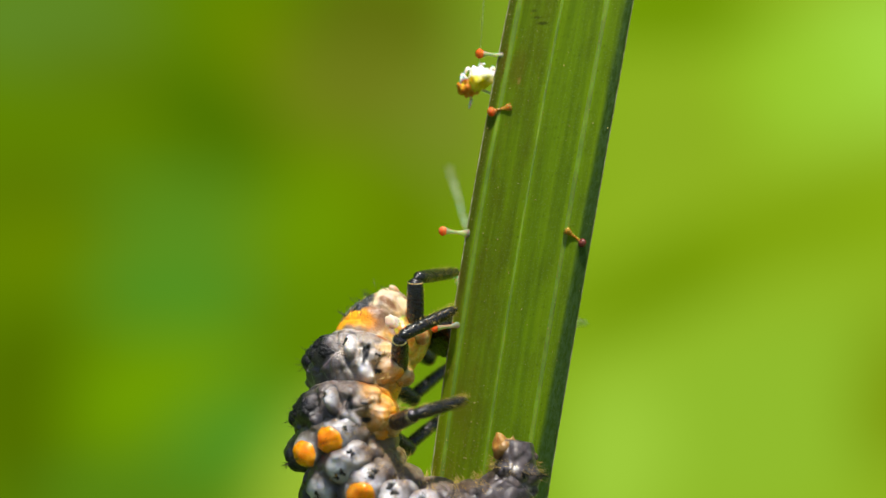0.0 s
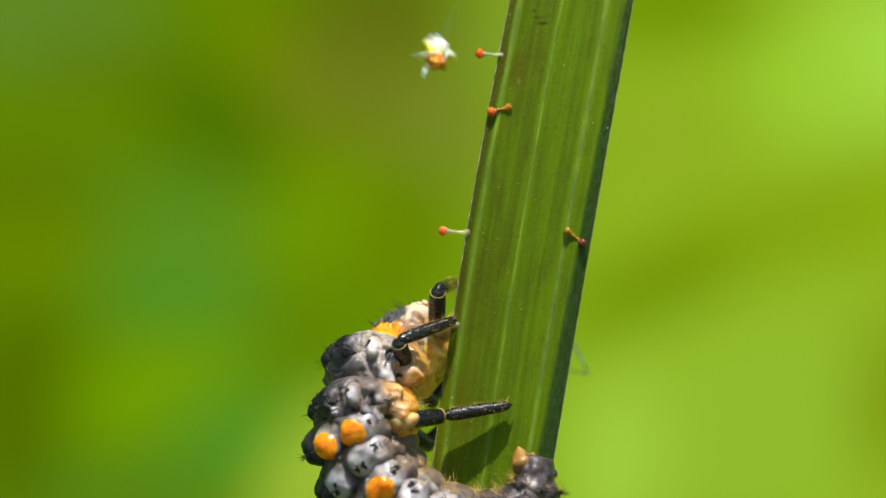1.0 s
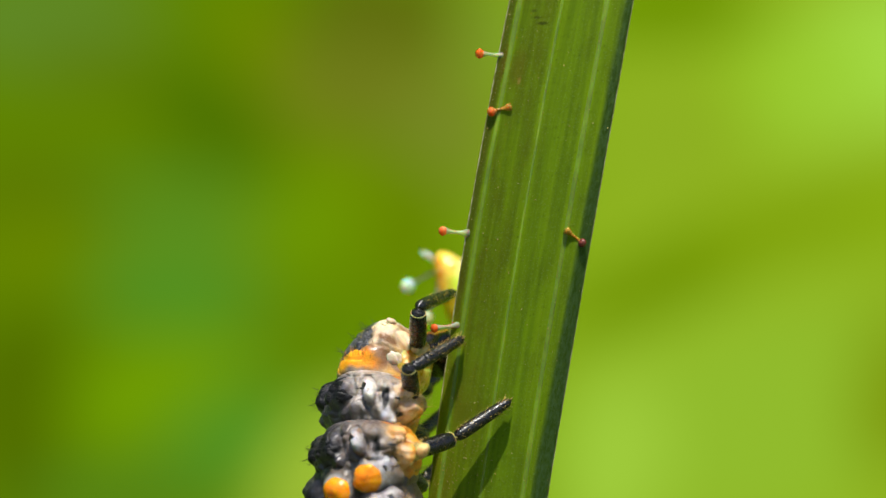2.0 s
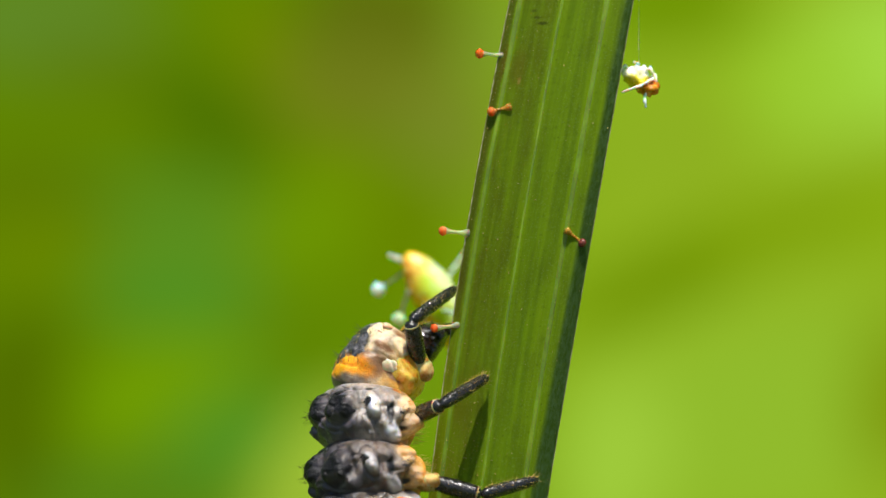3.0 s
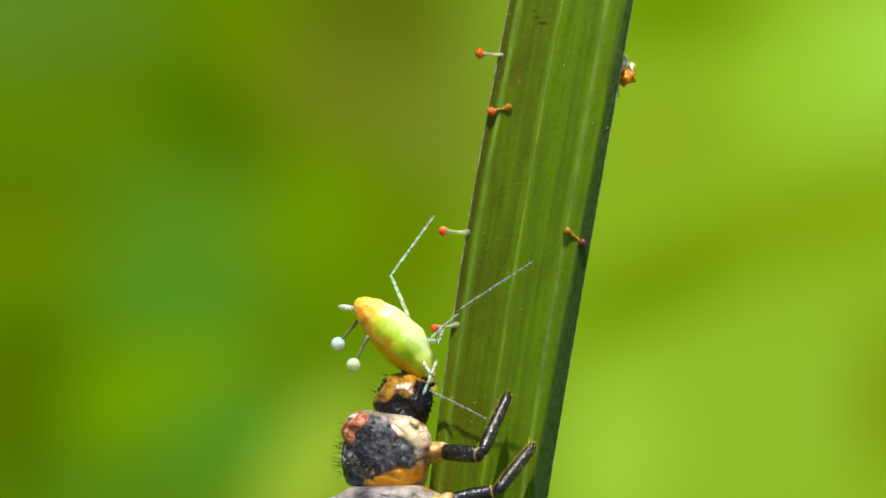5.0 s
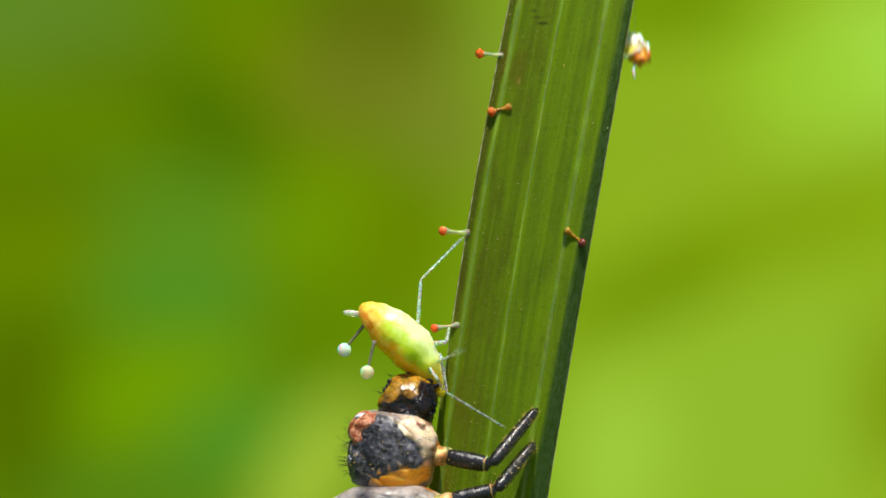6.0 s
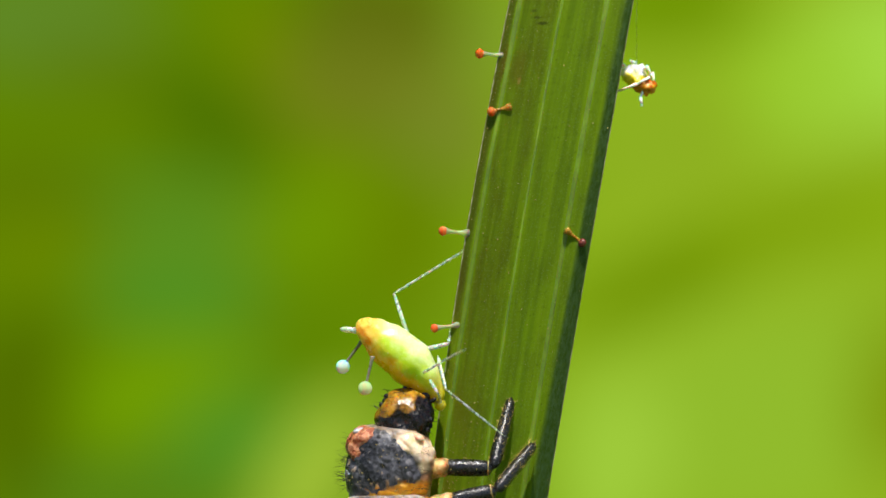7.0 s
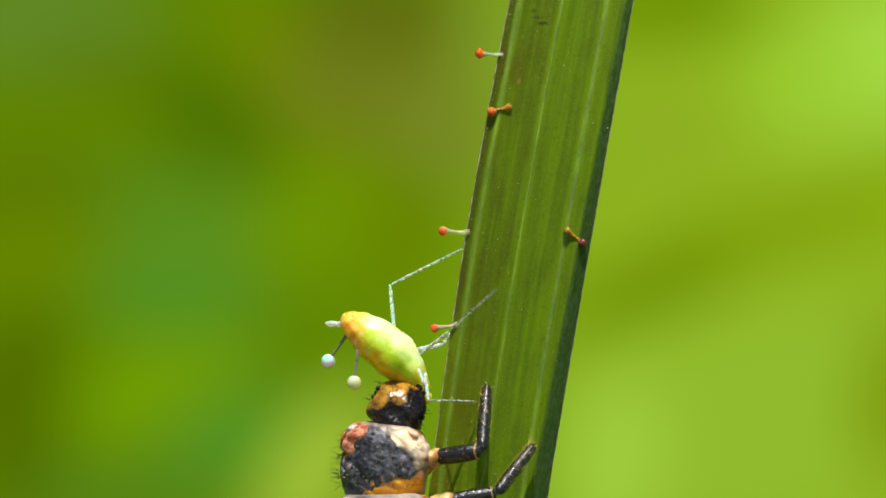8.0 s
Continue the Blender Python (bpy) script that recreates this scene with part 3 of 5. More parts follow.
# ---- the ladybird larva ----
class Shell:
    """The surface of one body ring: turn is degrees from the middle of the back, s runs -1 to 1 tail to head."""

    def __init__(self, wide, high, half, bumps=(), taper=0.0, ends=0.62, seed=0, belly=0.72, rounding=2.4, crease=0.0):
        self.belly, self.round, self.crease = belly, rounding, crease
        self.wide, self.high, self.half, self.bumps, self.taper, self.ends, self.seed = wide, high, half, bumps, taper, ends, seed

    def at(self, turn, s, lift=0.0):
        a = radians(turn)
        f = self.ends + (1 - self.ends) * max(0.0, 1 - abs(s) ** self.round) ** 0.5
        f *= 1 + self.taper * s
        up = self.high * (1.0 if math.cos(a) > 0 else self.belly)
        p = Vector((self.wide * f * math.sin(a), -up * f * math.cos(a), self.half * s))
        out = Vector((math.sin(a) / self.wide, -math.cos(a) / up, 0)).normalized()
        r = lobe = groove = 0.0
        for bt, bs, size, h, *more in self.bumps:
            stretch, shear = more or (1.0, 0.0)
            e = (s - bs) * self.half
            d = ((turn - bt + 180) % 360 - 180) * math.pi / 180 * (self.wide + self.high) / 2 - shear * e
            q = (d * d + (e / stretch) ** 2) / (size * size)
            g = math.exp(-q * q * 0.8)
            r += h * g
            if h > 0.1 and abs(bt) > 45:
                lobe = max(lobe, g * min(1.0, h / 0.13))
            if h > 0.118:
                groove += 0.5 * h * math.exp(-((math.sqrt(q) - 1.4) / 0.24) ** 2)
        self.lobe = lobe
        r -= min(groove, 0.12) * (1 - lobe) ** 2
        if self.crease:
            fold = noise.noise(Vector((p.x * 1.9, p.y * 1.9, p.z * 2.6 + self.seed)))
            r -= self.crease * math.exp(-(fold / 0.05) ** 2) * (1 - 0.6 * lobe)
        r += 0.035 * noise.noise(p * 2.3 + Vector((self.seed, 0, 0))) + 0.012 * noise.noise(p * 7 + Vector((0, self.seed, 0)))
        return p + out * (r + lift), out

    def mesh(self, around=144, along=52, stains=()):
        """The closed ring; how far each place stands out as a wart is kept with it, for the pigment.
        Stains: pigment name, turn, s, half width and half height in millimetres."""
        bm = bmesh.new()
        lobe = bm.verts.layers.float.new("lobe")
        tint = {key: bm.verts.layers.float.new(key) for key in sorted({st[0] for st in stains})}
        tints = []
        rad = (self.wide + self.high) / 2
        swell = []
        rows = []
        for k in range(along + 1):
            s = math.sin((k / along - 0.5) * math.pi)
            row = []
            for i in range(around):
                row.append(self.at(360 * i / around, s)[0])
                swell.append(self.lobe)
                here = dict.fromkeys(tint, 0.0)
                for key, st, ss, w, h in stains:
                    d = ((360 * i / around - st + 180) % 360 - 180) * math.pi / 180 * rad / w
                    here[key] = max(here[key], math.exp(-0.75 * (d * d + ((s - ss) * self.half / h) ** 2)))
                tints.append(here)
            rows.append(row)
        vs = grid_sheet(bm, rows)
        for v, k, here in zip((v for ring in vs for v in ring), swell, tints):
            v[lobe] = k
            for key, amount in here.items():
                v[tint[key]] = amount
        for ring, s in ((vs[0], -1.03), (vs[-1], 1.03)):
            c = bm.verts.new((0, 0, self.half * s))
            for i in range(around):
                bm.faces.new((ring[i], ring[(i + 1) % around], c))
        return bm

    def cap(self, turn, s, wide, tall, lift, rough=0.0, power=0.5):
        """A raised patch that follows the surface; sizes in millimetres."""
        bm = bmesh.new()
        rings, sides = 7, 24
        rad = (self.wide + self.high) / 2
        rows = []
        for k in range(rings + 1):
            q = 1.0 - k / rings
            row = []
            for i in range(sides):
                a = 2 * math.pi * i / sides
                e = q * (1 + rough * noise.noise((math.cos(a) * 1.7 + self.seed, math.sin(a) * 1.7, turn * 0.1)))
                h = -0.012 + lift * max(0.0, 1 - q * q) ** power
                row.append(self.at(turn + math.degrees(wide * e * math.cos(a) / rad), max(-1, min(1, s + tall * e * math.sin(a) / self.half)), h)[0])
            rows.append(row)
        grid_sheet(bm, rows)
        return bm


def bristles(shell, spots, length, rnd, name="bristles", parent=None, mat=None, r=0.008):
    bm = bmesh.new()
    for turn, s, count, spread in spots:
        for _ in range(count):
            t2, s2 = turn + rnd.gauss(0, spread), s + rnd.gauss(0, spread * 0.012)
            p, out = shell.at(t2, max(-0.95, min(0.95, s2)), 0.04)
            spine_hair(bm, p, out + Vector([rnd.uniform(-0.5, 0.5) for _ in range(3)]), length * rnd.uniform(0.5, 1.2), r)
    return part(name, bm, mat or MAT_BRISTLE, parent, "fine golden hairs" if mat else "short stiff dark hairs")


RING_TURNS = (-118, -92, -60, -20, 20, 60, 92, 118)


def make_ring(name, larva, wide, high, half, orange=(), black=(), seed=0, material=MAT_SKIN_REAR, taper=0.0, size=0.2):
    """One body ring with its eight warts; some orange, some tipped black."""
    rnd = random.Random(seed)
    bumps = [(t + rnd.uniform(-4, 4), 0.06, size * rnd.uniform(1.45, 1.65), rnd.uniform(0.12, 0.16)) for t in RING_TURNS]
    bumps += [(t + rnd.uniform(10, 22), -0.56, size * rnd.uniform(0.7, 0.95), rnd.uniform(0.06, 0.11)) for t in RING_TURNS]
    bumps += [(t - rnd.uniform(8, 18), 0.64, size * rnd.uniform(0.6, 0.85), rnd.uniform(0.05, 0.09)) for t in RING_TURNS]
    if wide < 0.9:
        bumps = [(t, q, z * 0.9, h * 0.55) for t, q, z, h in bumps]
    shell = Shell(wide, high, half, bumps, taper, 0.74 if wide < 0.9 else 0.68, seed, crease=0.03)
    ring = part(name, shell.mesh(), material, larva)
    for t in RING_TURNS:
        if t in orange:
            part("orange_wart", shell.cap(t, 0.05, size * 1.5, size * 1.42, 0.12, 0.14, 0.65), MAT_ORANGE, ring, "bright orange raised wart")
        elif t in black:
            part("black_wart", shell.cap(t, 0.0, size * 1.1, size * 1.15, 0.05, 0.5), MAT_WART, ring, "glossy black bristly wart")
        else:
            for k in range(rnd.choice((1, 2, 2, 3))):
                part("wart_tip", shell.cap(t + rnd.uniform(-6, 6), 0.08 + rnd.uniform(-0.16, 0.14), size * rnd.uniform(0.24, 0.46), size * rnd.uniform(0.2, 0.42), 0.03, 1.1, 0.4), MAT_WART, ring, "small black wart tip")
    bristles(shell, [(t, 0.05, 14, 4.5) for t in RING_TURNS], 0.19, rnd, parent=ring, r=0.008)
    spots = (-125, 105, 118, 130) if wide > 1.02 else range(-180, 180, 24)
    bristles(shell, [(t, -0.1, 10, 12.0) for t in spots], 0.18, rnd, "belly_hairs", ring, MAT_GOLD, 0.004)
    return ring


THORAX_STAINS = tuple(("membrane", side * t, q, 0.22, 0.09) for side in (-1, 1) for t, q in ((55, -0.95), (75, -0.95), (95, -0.95), (115, -0.95), (100, 0.97), (118, 0.97))) + tuple(("soot", side * t, q, w, h) for side in (-1, 1) for t, q, w, h in ((20, 0.14, 0.22, 0.2), (34, -0.08, 0.1, 0.1), (54, 0.3, 0.05, 0.09), (80, 0.1, 0.05, 0.22), (98, -0.3, 0.1, 0.05)))


def make_thorax_ring(name, larva, wide, high, half, seed, material):
    """A thorax ring: smooth skin with black craters on the back and a pale finger-like wart on each flank."""
    rnd = random.Random(seed)
    bumps = []
    for side in (-1, 1):
        # the broad wart on the back, sunk in its middle
        bumps += [(side * 22, 0.16, 0.25, 0.12), (side * 21, 0.2, 0.10, -0.06), (side * 10, -0.35, 0.16, 0.07), (side * 38, -0.42, 0.2, 0.06)]
        # the finger on the flank and the ridge that runs down from it
        bumps += [(side * 60, 0.24, 0.115, 0.16, 1.7, -0.3 * side), (side * 68, -0.15, 0.09, 0.09, 2.0, -0.5 * side)]
        # the eye-like side wart with its ring, and the lobes above the leg
        bumps += [(side * 92, 0.12, 0.17, 0.085, 0.8, 0.4 * side), (side * 84, -0.42, 0.15, 0.11, 1.3, -0.6 * side), (side * 77, 0.5, 0.12, 0.10), (side * 112, -0.12, 0.19, 0.14), (side * 106, 0.5, 0.16, 0.11), (side * 128, 0.2, 0.2, 0.12)]
        bumps += [(side * 43, 0.62, 0.2, 0.07), (side * 47, -0.05, 0.08, -0.03, 3.0, 0.2 * side)]
        bumps += [(side * (70 + 13 * k + rnd.uniform(-4, 4)), rnd.choice((-0.66, 0.62)) + rnd.uniform(-0.08, 0.08), rnd.uniform(0.09, 0.14), rnd.uniform(0.04, 0.08), rnd.uniform(0.7, 1.2), 0.0) for k in range(5)]
        bumps += [(side * (36 + 9 * k + rnd.uniform(-4, 4)), rnd.uniform(-0.5, 0.5), rnd.uniform(0.06, 0.1), rnd.choice((-0.04, 0.05, 0.07)), rnd.uniform(1.6, 2.8), rnd.uniform(-0.7, 0.2) * side) for k in range(11)]
    shell = Shell(wide * 1.02, high, half * 1.06, bumps, 0.0, 0.52, seed, 0.86, 1.85, 0.035)
    ring = part(name, shell.mesh(240, 80, THORAX_STAINS), material, larva)
    for side in (-1, 1):
        for turn, at, w, h in ((22, 0.24, 0.2, 0.16), (11, -0.02, 0.14, 0.12), (33, 0.0, 0.12, 0.10), (19, 0.56, 0.10, 0.07)):
            part("black_wart", shell.cap(side * turn, at, w, h, 0.05, 0.8, 0.4), MAT_WART, ring, "glossy black bristly wart")
        part("wart_tip", shell.cap(side * 53, 0.34, 0.085, 0.10, 0.03, 0.8, 0.4), MAT_WART, ring, "small black wart tip")
        part("wart_tip", shell.cap(side * 77, 0.16, 0.05, 0.13, 0.015, 0.6, 0.4), MAT_WART, ring, "small black wart tip")
        part("wart_tip", shell.cap(side * 93, 0.14, 0.09, 0.035, 0.015, 0.7, 0.4), MAT_WART, ring, "small black wart tip")
    bristles(shell, [(t, q, 8, 5.0) for t in (-94, -56, -22, 22, 56, 94) for q in (-0.1, 0.25)], 0.16, rnd, parent=ring, r=0.005)
    bristles(shell, [(t, q, 12, 10.0) for t in (-125, 105, 118, 130, 145) for q in (-0.4, 0.3)], 0.26, rnd, "belly_hairs", ring, MAT_GOLD, 0.004)
    return ring


def make_pronotum(larva):
    """The first ring: a pitted charcoal shield with cream and orange margins."""
    rnd = random.Random(41)
    bumps = [(t, 0.0, 0.3, 0.05) for t in (-70, -30, 30, 70)] + [(t, s, 0.06, -0.05) for t, s in ((-30, 0.3), (-18, -0.2), (24, 0.35), (36, -0.1), (14, 0.0), (-40, 0.0), (48, 0.3))]
    bumps += [(rnd.uniform(-60, 60), rnd.uniform(-0.6, 0.6), 0.05, rnd.choice((-0.035, 0.025))) for _ in range(26)]
    bumps += [(64, 0.66, 0.26, 0.09), (88, 0.3, 0.22, 0.10), (58, -0.54, 0.28, 0.06), (100, 0.62, 0.2, 0.09), (74, 0.45, 0.2, 0.06), (116, 0.1, 0.22, 0.09), (78, -0.1, 0.24, 0.08), (98, -0.62, 0.2, 0.06), (128, -0.3, 0.2, 0.09)]
    shell = Shell(0.69, 0.67, 0.66, bumps, -0.10, 0.72, 7, 1.25, 3.2, 0.03)
    stains = (("orange", 56, -0.55, 0.36, 0.17), ("orange", 24, -0.70, 0.38, 0.14), ("cream", 56, 0.68, 0.32, 0.2), ("cream", 104, 0.62, 0.2, 0.18), ("cream", 66, 0.1, 0.09, 0.3), ("umber", 84, 0.22, 0.16, 0.07), ("umber", 112, -0.25, 0.16, 0.08), ("umber", 70, -0.2, 0.08, 0.1), ("umber", 96, 0.86, 0.2, 0.07), ("soot", 50, 0.0, 0.17, 0.28), ("umber", 84, -0.3, 0.2, 0.2))
    ring = part("pronotum", shell.mesh(180, 70, stains), MAT_SKIN_FORE, larva, "cream and orange neck shield with charcoal plates")
    part("dark_plate", shell.cap(-38, 0.02, 0.50, 0.56, 0.022, 0.35, 0.3), MAT_PLATE, ring, "pitted charcoal plate")
    part("dark_plate", shell.cap(10, 0.12, 0.44, 0.50, 0.03, 0.4, 0.3), MAT_PLATE, ring, "pitted charcoal plate")
    part("dark_plate", shell.cap(-12, 0.7, 0.46, 0.22, 0.026, 0.35, 0.3), MAT_PLATE, ring, "pitted charcoal plate")
    part("dark_plate", shell.cap(-34, -0.72, 0.34, 0.16, 0.026, 0.3, 0.3), MAT_PLATE, ring, "pitted charcoal plate")
    part("rust_corner", shell.cap(-60, 0.62, 0.44, 0.34, 0.15, 0.8, 0.9), MAT_RUST, ring, "rusty orange front corner")
    part("cream_knob", shell.cap(68, 0.88, 0.11, 0.08, 0.12, 0.2), MAT_CREAM, ring, "small cream knob")
    part("black_wart", shell.cap(50, -0.02, 0.15, 0.27, 0.035, 0.8), MAT_PLATE, ring, "black wart")
    part("pale_wart", shell.cap(-46, 0.86, 0.08, 0.07, 0.18, 0.3), MAT_BEAD, ring, "pale grey wart")
    part("pale_wart", shell.cap(-50, -0.30, 0.10, 0.08, 0.05, 0.5), MAT_BEAD, ring, "pale grey wart")
    part("pale_wart", shell.cap(116, 0.02, 0.13, 0.09, 0.06, 0.4), MAT_BEAD, ring, "pale grey wart")
    part("pale_wart", shell.cap(104, -0.1, 0.15, 0.12, 0.07, 0.5, 0.7), MAT_CREAM, ring, "pale grey wart")
    bm = bmesh.new()
    for _ in range(60):
        bmesh.ops.create_icosphere(bm, subdivisions=1, radius=rnd.choice((0.005, 0.006, 0.008, 0.012)), matrix=Matrix.Translation(shell.at(rnd.uniform(-70, 60), rnd.uniform(-0.7, 0.7), 0.03)[0]))
    part("pollen_dust", bm, MAT_POLLEN, ring, "pale pollen grains on the shield")
    part("underside_lobe", shell.cap(138, 0.1, 0.46, 0.40, 0.12, 0.4, 0.7), MAT_AMBER, ring, "honey-coloured translucent underside")
    bristles(shell, [(t, s, 8, 9.0) for t in (-88, -72, -50, 30, 62) for s in (-0.5, 0.0, 0.5)], 0.24, rnd, parent=ring, r=0.005)
    return ring


def make_head(larva):
    """Glossy dark head with an amber face, stubby jaws and feelers; +z is forwards, -y is up."""
    rnd = random.Random(17)
    shell = Shell(0.465, 0.39, 0.44, [(-40, 0.1, 0.2, 0.07), (40, 0.1, 0.2, 0.07), (0, 0.5, 0.15, 0.04), (75, 0.5, 0.16, 0.09), (-75, 0.5, 0.16, 0.09), (10, -0.3, 0.12, -0.05)], -0.36, 0.5, 3)
    head = part("head", shell.mesh(64, 26), MAT_HEAD, larva, "glossy dark brown head with amber face")
    for side in (-1, 1):
        bm = bmesh.new()
        lathe(bm, [(0, 0.10), (0.12, 0.11), (0.22, 0.07), (0.30, 0.015)], 10, lambda z: (-side * z * z * 1.6, 0))
        jaw = part("jaw", bm, MAT_JAW, head)
        jaw.location = (side * 0.13 * MM, 0.02 * MM, 0.36 * MM)
        bm = limb(0.2, 0.045, 0.03)
        palp = part("palp", bm, MAT_JAW, head)
        palp.matrix_basis = pose(side * 0.21 * MM, -0.04 * MM, 0.32 * MM, 0, side * 35, 0)
        bm = bmesh.new()
        for k in range(3):
            ball(bm, shell.at(side * (62 + 12 * (k % 2)), 0.05 + 0.2 * k - 0.2, 0.0)[0], 0.05, (1, 1, 1), 10, 6)
        part("eyes", bm, MAT_WART, head, "three glossy black eyelets")
    bristles(shell, [(t, s, 4, 10.0) for t in (-60, -20, 20, 60) for s in (-0.3, 0.2, 0.6)], 0.15, rnd, parent=head)
    return head


def make_leg(larva, seed, femur=0.9, tibia=1.25):
    """A black leg: thigh and shin, each with its hairs, and a claw."""
    rnd = random.Random(seed)
    thigh = part("thigh", limb(femur, 0.138, 0.136, 0.14), MAT_LEG, larva, "glossy black leg segment")
    bm = bmesh.new()
    ball(bm, (0, 0, 0.0), 0.165, (1.0, 1.0, 1.2))
    ball(bm, (0.06, -0.02, -0.12), 0.185, (1.0, 1.0, 1.1))
    ball(bm, (-0.15, 0.0, -0.02), 0.13, (1.0, 1.0, 1.2))
    for v in bm.verts:
        v.co += v.co.normalized() * 0.05 * noise.noise(v.co * 6 + Vector((seed, 0, 0)))
    part("leg_joint", bm, MAT_JOINT, thigh, "lumpy amber hip joint")
    shin = part("shin", limb(tibia, 0.116, 0.088, 0.12), MAT_LEG, larva, "glossy black hairy shin")
    for seg, length, r, n in ((thigh, femur, 0.134, 40), (shin, tibia, 0.104, 230)):
        bm = bmesh.new()
        for _ in range(n):
            z, a = rnd.uniform(0.08, 0.98) * length, rnd.uniform(0, 2 * math.pi)
            way = Vector((math.cos(a), math.sin(a), 0.7))
            spine_hair(bm, (r * 0.9 * math.cos(a), r * 0.9 * math.sin(a), z), way, rnd.uniform(0.04, 0.12), 0.003)
        part("leg_hairs", bm, MAT_GOLD, seg, "fine golden hairs")
    for seg, length, r in ((thigh, femur, 0.143), (shin, tibia, 0.108)):
        bm = bmesh.new()
        for _ in range(16):
            z, a = rnd.uniform(0.1, 0.95) * length, rnd.uniform(0, 2 * math.pi)
            bmesh.ops.create_icosphere(bm, subdivisions=1, radius=rnd.choice((0.006, 0.007, 0.009, 0.014)), matrix=Matrix.Translation((r * math.cos(a), r * math.sin(a), z)))
        part("pollen_dust", bm, MAT_POLLEN, seg, "pale pollen grains stuck to the leg")
    bm = bmesh.new()
    lathe(bm, [(femur - 0.10, 0.12), (femur - 0.095, 0.139), (femur - 0.08, 0.139), (femur - 0.075, 0.12)], 18)
    part("knee_band", bm, MAT_JOINT, thigh, "pale ring at the knee")
    bm = bmesh.new()
    spine_hair(bm, (0, 0, tibia * 0.98), (0.25, 0, 1), 0.12, 0.03)
    part("claw", bm, MAT_JOINT, shin, "small amber claw")
    return thigh, shin, femur, tibia


def make_larva():
    larva = new("ladybird_larva")
    larva.matrix_world = Matrix.Translation(LARVA_ROOT)
    rings = {"head": make_head(larva), "pro": make_pronotum(larva)}
    rings["meso"] = make_thorax_ring("mesothorax", larva, 1.0, 0.92, 0.56, 11, MAT_SKIN)
    rings["meta"] = make_thorax_ring("metathorax", larva, 1.06, 1.0, 0.56, 12, MAT_SKIN_META)
    sizes = ((1.08, 1.1), (1.08, 1.12), (1.06, 1.06), (1.0, 0.96), (0.92, 0.84), (0.82, 0.74), (0.7, 0.64))
    for k, (w, h) in enumerate(sizes):
        orange = (-60, -92, 60, 92) if k == 0 else (-92, 92) if k == 2 else ()
        rings["ab%d" % k] = make_ring("abdomen_ring", larva, w, h, 0.47 if k < 4 else 0.56, orange, (-20, 20), 20 + k, MAT_SKIN_REAR if k < 5 else MAT_SKIN_TAIL, 0.0 if k < 6 else 0.12, 0.19 if k < 5 else 0.16)
    rings["tail"] = make_ring("tail_ring", larva, 0.50, 0.46, 0.52, (), (), 31, MAT_SKIN_TAIL, 0.22, 0.10)
    bm = bmesh.new()
    ball(bm, (0.1, 0.16, -0.34), 0.24, (1.25, 0.9, 1.0))
    for v in bm.verts:
        v.co += v.co.normalized() * 0.15 * noise.noise(v.co * 6)
    part("tail_pad", bm, MAT_TAIL, rings["tail"], "brown translucent gripping pad")
    legs = {name: make_leg(larva, 60 + i, 0.9, {"fore": 1.5, "mid": 1.4}.get(name, 1.25)) for i, name in enumerate(("fore", "mid", "hind", "far_fore", "far_mid", "far_hind"))}
    tagged(larva, "grey ladybird larva with orange warts clinging to the grass blade", "insect larva")
    return larva, rings, legs


# ---- the aphid ----
def girth(s):
    """The aphid's half width from tail to head, smooth through a few known widths."""
    marks = ((0.0, 0.05), (0.04, 0.17), (0.15, 0.29), (0.35, 0.395), (0.55, 0.415), (0.75, 0.31), (0.88, 0.195), (0.97, 0.14), (1.0, 0.05))
    for (a, u), (b, v) in zip(marks, marks[1:]):
        if s <= b:
            q = (s - a) / (b - a)
            return u + (v - u) * (q if b < 0.1 or a > 0.85 else 0.5 * q + 0.5 * q * q * (3 - 2 * q))
    return 0.05


